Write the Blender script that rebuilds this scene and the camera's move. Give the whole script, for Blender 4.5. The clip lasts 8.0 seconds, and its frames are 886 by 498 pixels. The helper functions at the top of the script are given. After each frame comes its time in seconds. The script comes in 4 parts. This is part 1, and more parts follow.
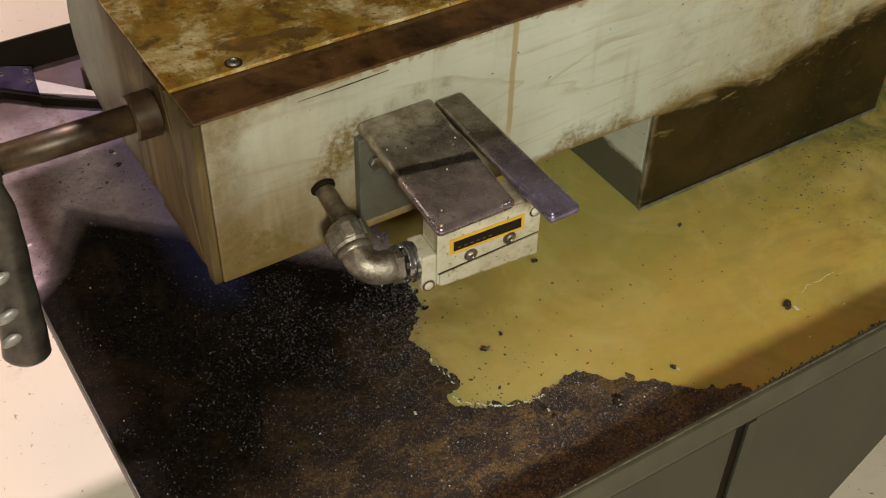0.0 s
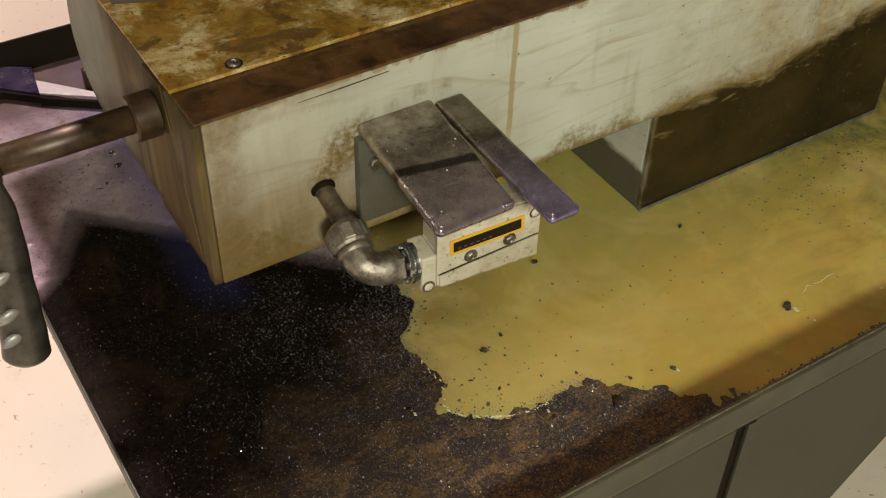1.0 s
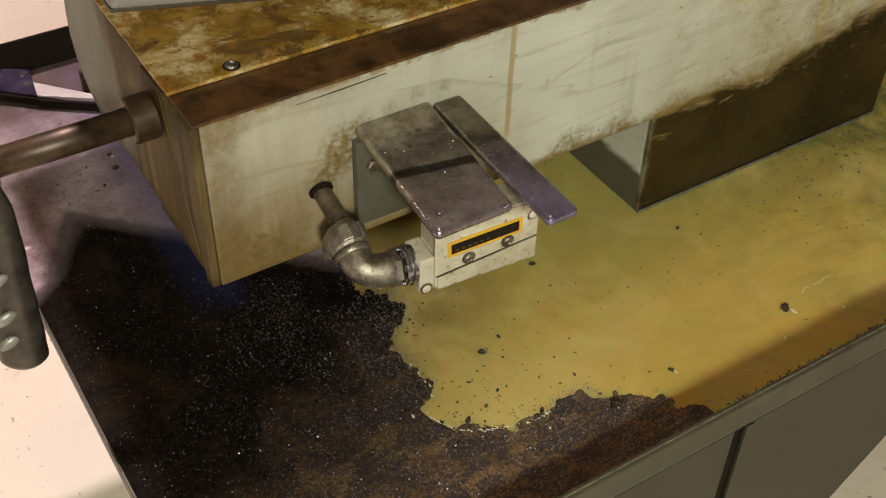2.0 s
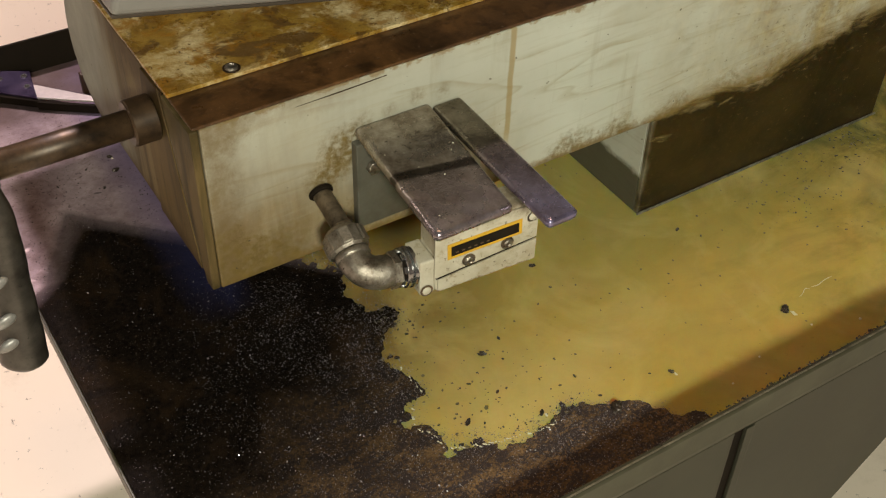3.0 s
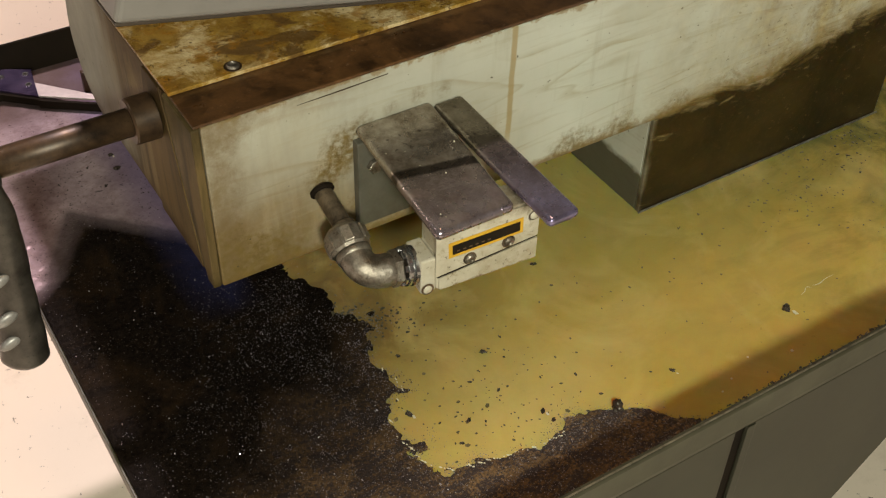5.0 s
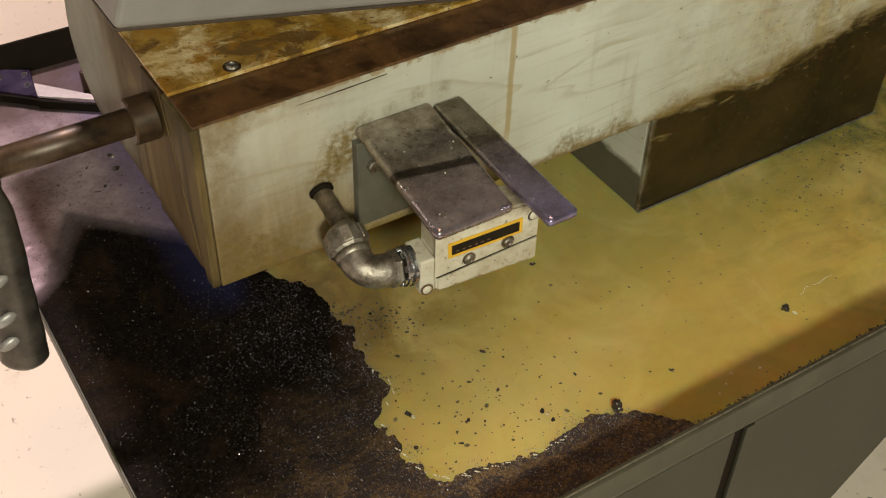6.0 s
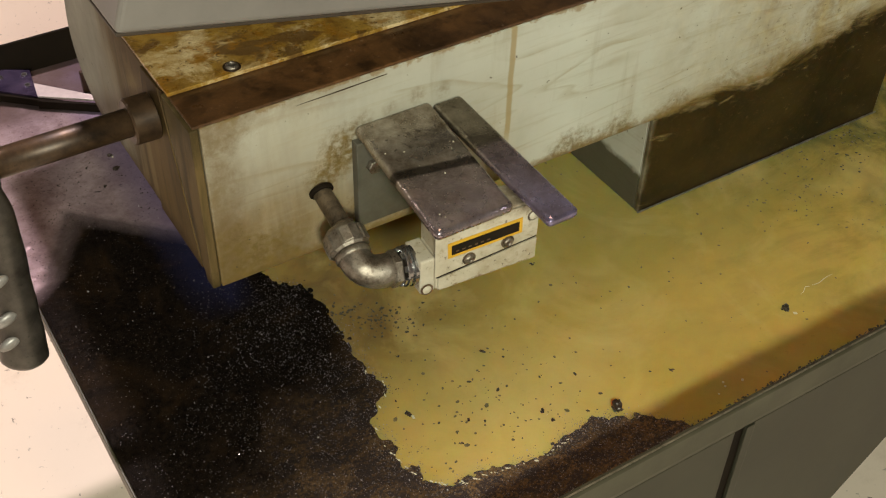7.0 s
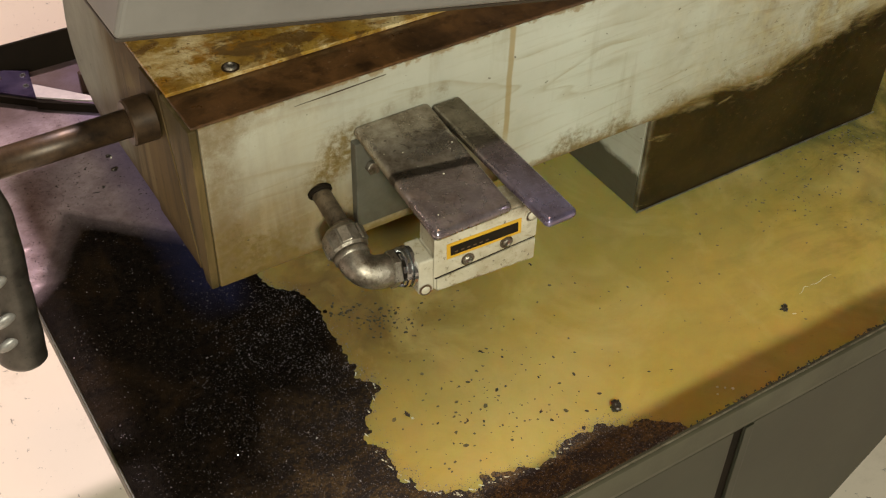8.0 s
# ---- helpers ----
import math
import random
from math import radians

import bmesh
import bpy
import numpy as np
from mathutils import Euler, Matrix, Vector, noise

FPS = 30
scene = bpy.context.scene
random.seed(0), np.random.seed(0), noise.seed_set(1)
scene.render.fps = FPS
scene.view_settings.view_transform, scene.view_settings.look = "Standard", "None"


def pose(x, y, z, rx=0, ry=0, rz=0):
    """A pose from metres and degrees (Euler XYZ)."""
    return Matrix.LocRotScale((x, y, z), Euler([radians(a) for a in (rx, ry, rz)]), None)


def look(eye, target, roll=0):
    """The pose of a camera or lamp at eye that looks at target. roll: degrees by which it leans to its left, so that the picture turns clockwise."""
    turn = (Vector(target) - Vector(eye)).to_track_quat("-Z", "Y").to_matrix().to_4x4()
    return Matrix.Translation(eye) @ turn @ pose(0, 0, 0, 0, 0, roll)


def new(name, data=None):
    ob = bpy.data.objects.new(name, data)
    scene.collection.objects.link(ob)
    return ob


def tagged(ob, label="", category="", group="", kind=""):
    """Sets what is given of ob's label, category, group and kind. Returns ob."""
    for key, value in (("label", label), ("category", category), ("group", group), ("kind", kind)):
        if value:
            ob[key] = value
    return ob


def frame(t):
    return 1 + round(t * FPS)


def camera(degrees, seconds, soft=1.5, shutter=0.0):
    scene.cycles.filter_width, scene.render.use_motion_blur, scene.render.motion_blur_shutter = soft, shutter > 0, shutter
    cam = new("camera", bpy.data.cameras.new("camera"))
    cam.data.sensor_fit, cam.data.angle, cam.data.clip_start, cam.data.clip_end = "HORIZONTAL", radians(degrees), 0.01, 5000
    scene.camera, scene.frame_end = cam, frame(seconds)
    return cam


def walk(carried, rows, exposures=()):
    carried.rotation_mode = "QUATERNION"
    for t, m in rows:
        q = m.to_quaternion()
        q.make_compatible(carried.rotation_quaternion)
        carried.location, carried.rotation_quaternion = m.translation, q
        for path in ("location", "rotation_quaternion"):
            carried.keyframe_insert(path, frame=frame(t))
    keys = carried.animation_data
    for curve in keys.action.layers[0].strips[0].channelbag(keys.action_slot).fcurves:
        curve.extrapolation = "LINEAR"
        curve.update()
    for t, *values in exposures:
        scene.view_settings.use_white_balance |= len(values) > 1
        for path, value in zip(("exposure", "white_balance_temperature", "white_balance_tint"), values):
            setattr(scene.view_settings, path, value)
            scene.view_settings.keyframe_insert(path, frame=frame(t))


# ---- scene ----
# ---------------------------------------------------------------- camera
EYE = look((-0.203, -0.616, 0.733), (0.598, 0.616, -0.624), 1.6)
TURNS = [(0, 0, 0, 0), (0.5, 0.044, 0.025, 0.060), (1, 0.050, -0.001, 0.069), (1.5, 0.081, -0.067, 0.053),
         (3, 0.248, -0.107, 0.011), (3.5, 0.209, -0.090, 0.038), (4, 0.173, -0.064, 0.065), (4.5, 0.175, -0.040, 0.081),
         (6, 0.187, -0.088, 0.048), (6.5, 0.206, -0.077, 0.034), (7, 0.189, -0.092, 0.038), (7.5, 0.212, -0.118, 0.008),
         (8, 0.216, -0.153, -0.014)]
cam = camera(41.9, 8.0, soft=1.2)
walk(cam, [(t, EYE @ pose(0, 0, 0, a, b, c)) for t, a, b, c in TURNS], exposures=[(0, -0.08), (1.5, 0.0), (8, 0.0)])

# ---------------------------------------------------------------- light
world = bpy.data.worlds.new("world")
scene.world = world
world.use_nodes = True
world.node_tree.nodes["Background"].inputs["Color"].default_value = (0.55, 0.45, 0.5, 1)
world.node_tree.nodes["Background"].inputs["Strength"].default_value = 0.01


def lamp(name, eye, target, watts, size, color, size_y=None):
    d = bpy.data.lights.new(name, "AREA")
    d.energy, d.color, d.shape, d.size, d.size_y = watts, color, "RECTANGLE", size, size_y or size
    ob = new(name, d)
    ob.matrix_world = look(eye, target)
    return ob


lamp("work_lamp", (-0.75, -2.32, 1.62), (0.2, 0, 0.1), 84, 0.32, (0.99, 1.0, 0.82))
lamp("warm_ceiling_lamp", (0.15, 0.30, 2.6), (0.15, 0.30, 0), 17, 0.6, (1.0, 0.66, 0.36))
lamp("ceiling_lamp", (0.22, 1.2, 2.6), (0.1, 0.7, 0), 82, 0.14, (1.0, 0.83, 0.86))
# added fill for the bed's end and floor, no known source there
lamp("west_fill_lamp", (-2.3, 1.9, 2.35), (-0.4, 0.5, -0.3), 12, 0.5, (1.0, 0.87, 0.78))

# ---------------------------------------------------------------- materials


class Nodes:
    """A small builder for node materials in object space."""

    def __init__(self, name):
        self.mat = bpy.data.materials.new(name)
        self.mat.use_nodes = True
        self.tree = self.mat.node_tree
        self.shader = self.tree.nodes["Principled BSDF"]
        self.coord = self.add("ShaderNodeTexCoord").outputs["Object"]

    def add(self, kind, **inputs):
        n = self.tree.nodes.new(kind)
        for k, v in inputs.items():
            self.put(n.inputs[k.replace("_", " ")], v)
        return n

    def put(self, socket, v):
        if isinstance(v, bpy.types.NodeSocket):
            self.tree.links.new(v, socket)
        else:
            socket.default_value = v

    def noise(self, scale, detail=6, rough=0.6, warp=0.0, vector=None):
        n = self.add("ShaderNodeTexNoise", Scale=scale, Detail=detail, Roughness=rough, Distortion=warp)
        self.put(n.inputs["Vector"], vector or self.coord)
        return n.outputs["Fac"]

    def stretch(self, x, y, z):
        n = self.add("ShaderNodeMapping")
        self.put(n.inputs["Vector"], self.coord)
        n.inputs["Scale"].default_value = (x, y, z)
        return n.outputs["Vector"]

    def ramp(self, value, *stops):
        n = self.add("ShaderNodeValToRGB")
        self.put(n.inputs["Fac"], value)
        e = n.color_ramp.elements
        while len(e) < len(stops):
            e.new(0.5)
        for el, (p, c) in zip(e, stops):
            el.position = p
            el.color = (c, c, c, 1) if isinstance(c, (int, float)) else (*c, 1)
        return n.outputs["Color"]

    def mix(self, fac, a, b, blend="MIX"):
        n = self.add("ShaderNodeMix")
        n.data_type, n.blend_type = "RGBA", blend
        self.put(n.inputs[0], fac)
        for socket, v in ((n.inputs[6], a), (n.inputs[7], b)):
            self.put(socket, (*v, 1) if isinstance(v, tuple) else v)
        return n.outputs[2]

    def math(self, op, a, b=0.0, c=0.0):
        n = self.add("ShaderNodeMath")
        n.operation = op
        for socket, v in zip(n.inputs, (a, b, c)):
            self.put(socket, v)
        return n.outputs[0]

    def axis(self, k):
        n = self.add("ShaderNodeSeparateXYZ")
        self.put(n.inputs[0], self.coord)
        return n.outputs[k]

    def bump(self, height, strength=0.3, distance=0.001):
        n = self.add("ShaderNodeBump", Strength=strength, Distance=distance, Height=height)
        self.put(self.shader.inputs["Normal"], n.outputs[0])

    def done(self, color, rough=0.5, metal=0.0, **more):
        for k, v in {"Base Color": color, "Roughness": rough, "Metallic": metal, **more}.items():
            self.put(self.shader.inputs[k], (*v, 1) if isinstance(v, tuple) and k == "Base Color" else v)
        return self.mat


def mat_paint(name="machine_paint", film=1.1, veil_a=(0.275, 0.208, 0.115), veil_b=(0.150, 0.100, 0.046)):
    """Pale green-white machine paint under an oily brown film, rust at the low edge and a soaked leg."""
    n = Nodes(name)
    z, x, y = n.axis(2), n.axis(0), n.axis(1)
    base = n.mix(n.noise(9), (0.575, 0.585, 0.525), (0.43, 0.44, 0.355))
    # thin wavering lines where oil has run and dried
    flow = n.noise(4.6, 2.5, 0.45, 0.5, n.stretch(0.42, 0.42, 2.8))
    lines = n.math("FRACT", n.math("MULTIPLY", flow, 13.0))
    lines = n.ramp(lines, (0.0, 0.0), (0.72, 0.05), (0.93, 0.75), (1.0, 0.0))
    lines = n.math("MULTIPLY", lines, n.ramp(n.noise(13, 5), (0.38, 0.0), (0.64, 0.65)))
    c = n.mix(lines, base, (0.24, 0.18, 0.075))
    # brown film, plus shade painted in towards the open end and bottom
    film_shade = n.math("ADD", n.math("MULTIPLY", n.ramp(x, (0.0, film), (0.19, film * 0.72), (0.32, 0.0)), n.ramp(z, (0.15, 1.0), (0.24, 0.35))), n.ramp(n.noise(8, 8, 0.65, 0.6), (0.45, 0), (0.75, 0.35)))
    c = n.mix(n.math("MULTIPLY", film_shade, 0.9), c, n.mix(n.ramp(n.noise(30, 6, 0.6, 0.0, n.stretch(1, 1, 0.22)), (0.36, 0), (0.66, 1)), veil_a, veil_b))
    scuffs = n.ramp(n.noise(60, 6, 0.7, 0.0, n.stretch(0.16, 0.16, 2.2)), (0.52, 0), (0.70, 0.45))
    c = n.mix(scuffs, c, (0.33, 0.29, 0.19))
    left_edge = n.math("MULTIPLY", n.ramp(n.math("MULTIPLY", n.math("ADD", x, n.math("MULTIPLY", n.noise(70, 10, 0.78, 0.3, n.stretch(1, 1, 0.6)), -0.036)), 50.0), (0.0, 0.75), (0.5, 0.25), (1.0, 0.0)), n.ramp(n.noise(50, 9, 0.75), (0.36, 0.3), (0.6, 1.0)))
    c = n.mix(left_edge, c, (0.15, 0.098, 0.042))
    drips = n.ramp(n.noise(34, vector=n.stretch(1, 1, 0.12)), (0.58, 0), (0.74, 0.4))
    c = n.mix(drips, c, (0.20, 0.14, 0.055))
    # soot-brown runs down the low half near the open end
    runs = n.math("MULTIPLY", n.ramp(n.noise(26, 7, 0.62, 0.35, n.stretch(1.3, 1.3, 0.16)), (0.46, 0.0), (0.68, 0.6)), n.ramp(x, (0.06, 1.0), (0.22, 0.12)))
    runs = n.math("MULTIPLY", runs, n.ramp(n.math("ADD", z, n.math("MULTIPLY", n.noise(14, 5, 0.6, 0.3), 0.06)), (0.165, 1.0), (0.235, 0.25)))
    c = n.mix(runs, c, (0.105, 0.066, 0.026))
    run = n.math("ABSOLUTE", n.math("SUBTRACT", n.math("ADD", x, n.math("MULTIPLY", n.noise(25), 0.004)), 0.2605))
    run = n.math("MULTIPLY", n.ramp(n.math("MULTIPLY", run, 100.0), (0.18, 0.75), (0.34, 0.0)), n.ramp(z, (0.140, 0), (0.165, 1)))
    c = n.mix(run, c, (0.29, 0.21, 0.08))
    low = n.math("SUBTRACT", n.math("ADD", 0.104, n.math("MULTIPLY", n.noise(60, 10, 0.78), 0.036)), z)
    edge = n.math("MULTIPLY", n.ramp(n.math("MULTIPLY", low, 90.0), (0.0, 0), (0.7, 0.85)), n.math("GREATER_THAN", z, 0.1115))
    c = n.mix(edge, c, n.mix(n.noise(90), (0.26, 0.16, 0.04), (0.06, 0.04, 0.02)))
    high = n.math("SUBTRACT", z, n.math("SUBTRACT", 0.2625, n.math("MULTIPLY", n.ramp(n.noise(60, 8, 0.75), (0.40, 0.0), (0.75, 1.0)), 0.012)))
    c = n.mix(n.ramp(n.math("MULTIPLY", high, 200.0), (0.0, 0), (0.5, 0.7)), c, (0.23, 0.14, 0.05))
    seep = n.math("SUBTRACT", z, n.math("MULTIPLY_ADD", n.noise(75, 10, 0.78, 0.3, n.stretch(1, 1, 0.45)), -0.085, 0.283))
    seep = n.math("MULTIPLY", n.ramp(n.math("MULTIPLY", seep, 26.0), (0.0, 0), (1.0, 0.6)), n.ramp(x, (0.02, 1.0), (0.17, 0.15)))
    c = n.mix(seep, c, (0.15, 0.096, 0.040))
    # rust and grease round the guard, the cable hole and the corner
    for px, pz, size, much in ((0.66, 0.205, 0.05, 0.7), (0.71, 0.235, 0.07, 0.95), (0.74, 0.19, 0.05, 0.9), (0.60, 0.245, 0.03, 0.5), (0.55, 0.205, 0.022, 0.5), (0.62, 0.165, 0.03, 0.6), (0.0, 0.262, 0.045, 0.4), (0.035, 0.268, 0.030, 0.4), (0.075, 0.268, 0.022, 0.35), (0.0, 0.20, 0.025, 0.3), (0.109, 0.205, 0.028, 0.95), (0.102, 0.191, 0.024, 0.95), (0.089, 0.181, 0.022, 0.95), (0.126, 0.222, 0.013, 0.9), (0.148, 0.225, 0.010, 0.9), (0.172, 0.228, 0.012, 0.9), (0.195, 0.226, 0.012, 0.8), (0.060, 0.135, 0.03, 0.5), (0.33, 0.112, 0.035, 0.8), (0.38, 0.112, 0.03, 0.8), (0.0, 0.12, 0.06, 0.8), (0.04, 0.118, 0.04, 0.8), (0.14, 0.125, 0.05, 0.7), (0.45, 0.116, 0.028, 0.7), (0.51, 0.120, 0.028, 0.6), (0.58, 0.124, 0.03, 0.6)):
        far = n.math("SQRT", n.math("ADD", n.math("POWER", n.math("SUBTRACT", x, px), 2.0), n.math("POWER", n.math("SUBTRACT", z, pz), 2.0)))
        blot = n.math("SUBTRACT", n.math("ADD", size * 0.2, n.math("MULTIPLY", n.noise(130, 10, 0.8, 0.4), size * 1.3)), far)
        c = n.mix(n.math("MULTIPLY", n.ramp(n.math("MULTIPLY", blot, 70.0), (0.0, 0), (0.9, 1)), n.math("MULTIPLY", n.ramp(n.noise(150, 8, 0.7), (0.40, 0.1), (0.58, 1)), much)), c, n.mix(n.noise(80, 6), (0.21, 0.14, 0.035), (0.075, 0.05, 0.02)))
    # yellowed upper corner with dark runs
    corner = n.math("MULTIPLY", n.ramp(x, (0.36, 0), (0.70, 0.9)), n.ramp(n.noise(26, 9, 0.72, 0.4, n.stretch(1, 1, 0.5)), (0.34, 0.15), (0.60, 1)))
    c = n.mix(n.math("MULTIPLY", corner, n.math("GREATER_THAN", z, 0.118)), c, n.mix(n.ramp(n.noise(70, 8, 0.7), (0.40, 0), (0.68, 1)), (0.43, 0.34, 0.15), (0.20, 0.13, 0.04)))
    climb = n.math("MULTIPLY", n.math("MAXIMUM", n.math("SUBTRACT", x, 0.56), 0.0), 0.20)
    ragged = n.math("MULTIPLY", n.noise(17, 10, 0.75, 0.7, n.stretch(0.55, 1, 1.5)), 0.075)
    soak = n.math("SUBTRACT", n.math("ADD", n.math("ADD", 0.078, climb), ragged), z)
    halo = n.ramp(n.math("MULTIPLY_ADD", soak, 28.0, 0.55), (0.0, 0), (0.7, 0.9))
    soak = n.ramp(n.math("MULTIPLY_ADD", soak, 45.0, 0.1), (0.1, 0), (0.6, 1.0))
    place = n.math("MULTIPLY", n.ramp(n.math("MULTIPLY_ADD", n.math("SUBTRACT", x, 0.40), 12.0, n.math("MULTIPLY", n.noise(30), 0.3)), (0.28, 0), (0.5, 1)), n.math("LESS_THAN", y, 0.004))
    worn = n.ramp(n.noise(48, 9, 0.8, 0.9, n.stretch(0.45, 1, 1.3)), (0.57, 0), (0.66, 0.75))
    worn = n.math("MULTIPLY", worn, n.math("MAXIMUM", n.ramp(z, (0.078, 0.0), (0.105, 1.0)), n.ramp(x, (0.436, 0.9), (0.446, 0.0))))
    dark = n.mix(n.ramp(n.noise(13, 9, 0.75, 0.5), (0.36, 0), (0.62, 1)), (0.030, 0.017, 0.0045), (0.007, 0.004, 0.0015))
    dark = n.mix(n.ramp(n.noise(150, 8, 0.75), (0.50, 0), (0.70, 0.45)), dark, (0.060, 0.037, 0.012))
    dark = n.mix(worn, dark, (0.30, 0.23, 0.10))
    golden = n.mix(n.noise(60, 8, 0.7), (0.27, 0.19, 0.06), (0.10, 0.06, 0.018))
    c = n.mix(n.math("MULTIPLY", halo, place), c, golden)
    c = n.mix(n.math("MULTIPLY", soak, place), c, dark)
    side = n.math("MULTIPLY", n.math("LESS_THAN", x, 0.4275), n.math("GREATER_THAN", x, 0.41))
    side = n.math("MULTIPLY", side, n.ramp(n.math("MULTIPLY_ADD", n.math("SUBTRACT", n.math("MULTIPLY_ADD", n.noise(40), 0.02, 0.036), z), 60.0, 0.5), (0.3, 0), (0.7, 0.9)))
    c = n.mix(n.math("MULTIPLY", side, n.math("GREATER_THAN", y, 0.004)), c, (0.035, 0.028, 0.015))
    pits = n.math("MULTIPLY", n.ramp(n.noise(120, 7, 0.7, 0.4, n.stretch(1, 1, 1.6)), (0.60, 0), (0.66, 0.8)), n.ramp(n.math("MULTIPLY_ADD", n.noise(10, 5), 0.25, x), (0.52, 0.0), (0.72, 1.0)))
    c = n.mix(pits, c, (0.13, 0.09, 0.04))
    spots = n.ramp(n.noise(170, 3, 0.5), (0.70, 0), (0.75, 0.9))
    c = n.mix(spots, c, (0.06, 0.045, 0.025))
    n.bump(n.noise(60, 8), 0.25, 0.0008)
    return n.done(c, n.mix(n.noise(20), (0.24,) * 3, (0.46,) * 3), 0.0)


def mat_cover():
    """Steel plate under ochre and cream oil residue with rust blooms and wet brown pools."""
    n = Nodes("oily_cover_plate")
    x = n.axis(0)
    cream = n.mix(n.ramp(n.noise(70, 10, 0.75, 0.3), (0.36, 0), (0.62, 1)), (0.66, 0.52, 0.29), (0.40, 0.25, 0.075))
    ochre = n.mix(n.ramp(n.noise(55, 9, 0.72, 0.5), (0.36, 0), (0.64, 1)), (0.37, 0.220, 0.042), (0.17, 0.080, 0.012))
    brown = n.mix(n.noise(40, 8, 0.7), (0.17, 0.092, 0.028), (0.085, 0.042, 0.012))
    c = n.mix(n.ramp(n.noise(19, 12, 0.72, 0.35), (0.485, 0), (0.56, 1)), ochre, cream)
    c = n.mix(n.ramp(n.noise(23, 10, 0.66, 0.7, n.stretch(1, 1.3, 1)), (0.55, 0), (0.60, 0.92)), c, brown)
    c = n.mix(n.math("MULTIPLY", n.ramp(n.noise(46, 10, 0.74, 0.4), (0.52, 0), (0.60, 0.9)), n.ramp(x, (0.0, 1.0), (0.25, 0.55))), c, (0.29, 0.130, 0.013))
    c = n.mix(n.ramp(n.noise(170, 9, 0.7, 0.3), (0.585, 0), (0.64, 0.9)), c, (0.070, 0.032, 0.008))
    n.bump(n.math("ADD", n.noise(36, 9, 0.66), n.math("MULTIPLY", n.noise(240, 4), 0.4)), 0.8, 0.0016)
    return n.done(c, n.ramp(n.noise(26, 7), (0.36, 0.10), (0.62, 0.42)), 0.0)


def mat_end(name, clean, film, dark, pale_from):
    """Sheet end under run-down oil, toned down for the end's shade; paler past the given y."""
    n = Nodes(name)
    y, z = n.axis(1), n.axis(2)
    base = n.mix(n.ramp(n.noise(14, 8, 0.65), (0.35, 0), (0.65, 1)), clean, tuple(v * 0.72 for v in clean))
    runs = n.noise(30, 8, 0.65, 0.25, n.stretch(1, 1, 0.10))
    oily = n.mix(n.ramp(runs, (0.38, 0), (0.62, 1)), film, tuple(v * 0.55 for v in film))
    where = n.math("ADD", n.math("MULTIPLY", n.math("SUBTRACT", pale_from, y), 11.0), n.math("MULTIPLY", n.math("SUBTRACT", n.noise(22, 7, 0.6, 0.3, n.stretch(1, 1, 0.25)), 0.5), 1.6))
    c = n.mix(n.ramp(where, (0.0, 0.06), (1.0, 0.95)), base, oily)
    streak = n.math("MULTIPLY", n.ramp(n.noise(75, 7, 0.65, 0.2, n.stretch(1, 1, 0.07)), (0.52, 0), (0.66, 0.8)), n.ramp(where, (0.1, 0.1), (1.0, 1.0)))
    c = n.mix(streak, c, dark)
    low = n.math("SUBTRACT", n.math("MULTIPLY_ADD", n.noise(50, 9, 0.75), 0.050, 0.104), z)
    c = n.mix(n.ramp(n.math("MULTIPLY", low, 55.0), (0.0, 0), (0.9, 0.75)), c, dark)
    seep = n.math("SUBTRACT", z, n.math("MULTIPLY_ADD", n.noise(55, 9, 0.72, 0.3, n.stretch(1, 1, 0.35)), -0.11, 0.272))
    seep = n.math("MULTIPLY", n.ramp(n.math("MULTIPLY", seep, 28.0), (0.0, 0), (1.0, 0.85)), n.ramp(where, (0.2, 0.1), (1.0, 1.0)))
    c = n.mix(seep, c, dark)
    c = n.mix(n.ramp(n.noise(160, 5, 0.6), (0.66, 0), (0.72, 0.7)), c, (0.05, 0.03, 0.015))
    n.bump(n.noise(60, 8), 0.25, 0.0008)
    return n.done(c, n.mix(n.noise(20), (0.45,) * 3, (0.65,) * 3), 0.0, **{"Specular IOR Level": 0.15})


def mat_ledge():
    n = Nodes("oily_brown_ledge")
    c = n.mix(n.ramp(n.noise(22, 9, 0.7, 0.4), (0.36, 0), (0.64, 1)), (0.135, 0.062, 0.022), (0.034, 0.017, 0.007))
    c = n.mix(n.ramp(n.noise(75, 9, 0.72), (0.50, 0), (0.66, 0.7)), c, (0.020, 0.010, 0.005))
    # pinkish reflected light towards the right, put into the colour
    c = n.mix(n.math("MULTIPLY", n.ramp(n.axis(0), (0.15, 0.0), (0.5, 0.7)), n.noise(40, 6)), c, (0.19, 0.115, 0.085))
    c = n.mix(n.ramp(n.noise(260, 3), (0.67, 0), (0.74, 0.6)), c, (0.26, 0.17, 0.11))
    n.bump(n.math("ADD", n.noise(150, 6), n.noise(30, 6)), 0.4, 0.0007)
    return n.done(c, n.mix(n.noise(40), (0.20,) * 3, (0.42,) * 3), 0.0)


def mat_steel(name, light, dark, rough=0.34, metal=0.85, scale=40):
    n = Nodes(name)
    c = n.mix(n.ramp(n.noise(scale, 8, 0.65), (0.35, 0), (0.68, 1)), light, dark)
    c = n.mix(n.ramp(n.noise(scale * 5, 5), (0.62, 0), (0.74, 0.7)), c, tuple(v * 0.35 for v in dark))
    n.bump(n.noise(scale * 6, 5), 0.15, 0.0004)
    return n.done(c, n.mix(n.noise(scale * 0.7), (rough * 0.75,) * 3, (rough * 1.35,) * 3), metal)


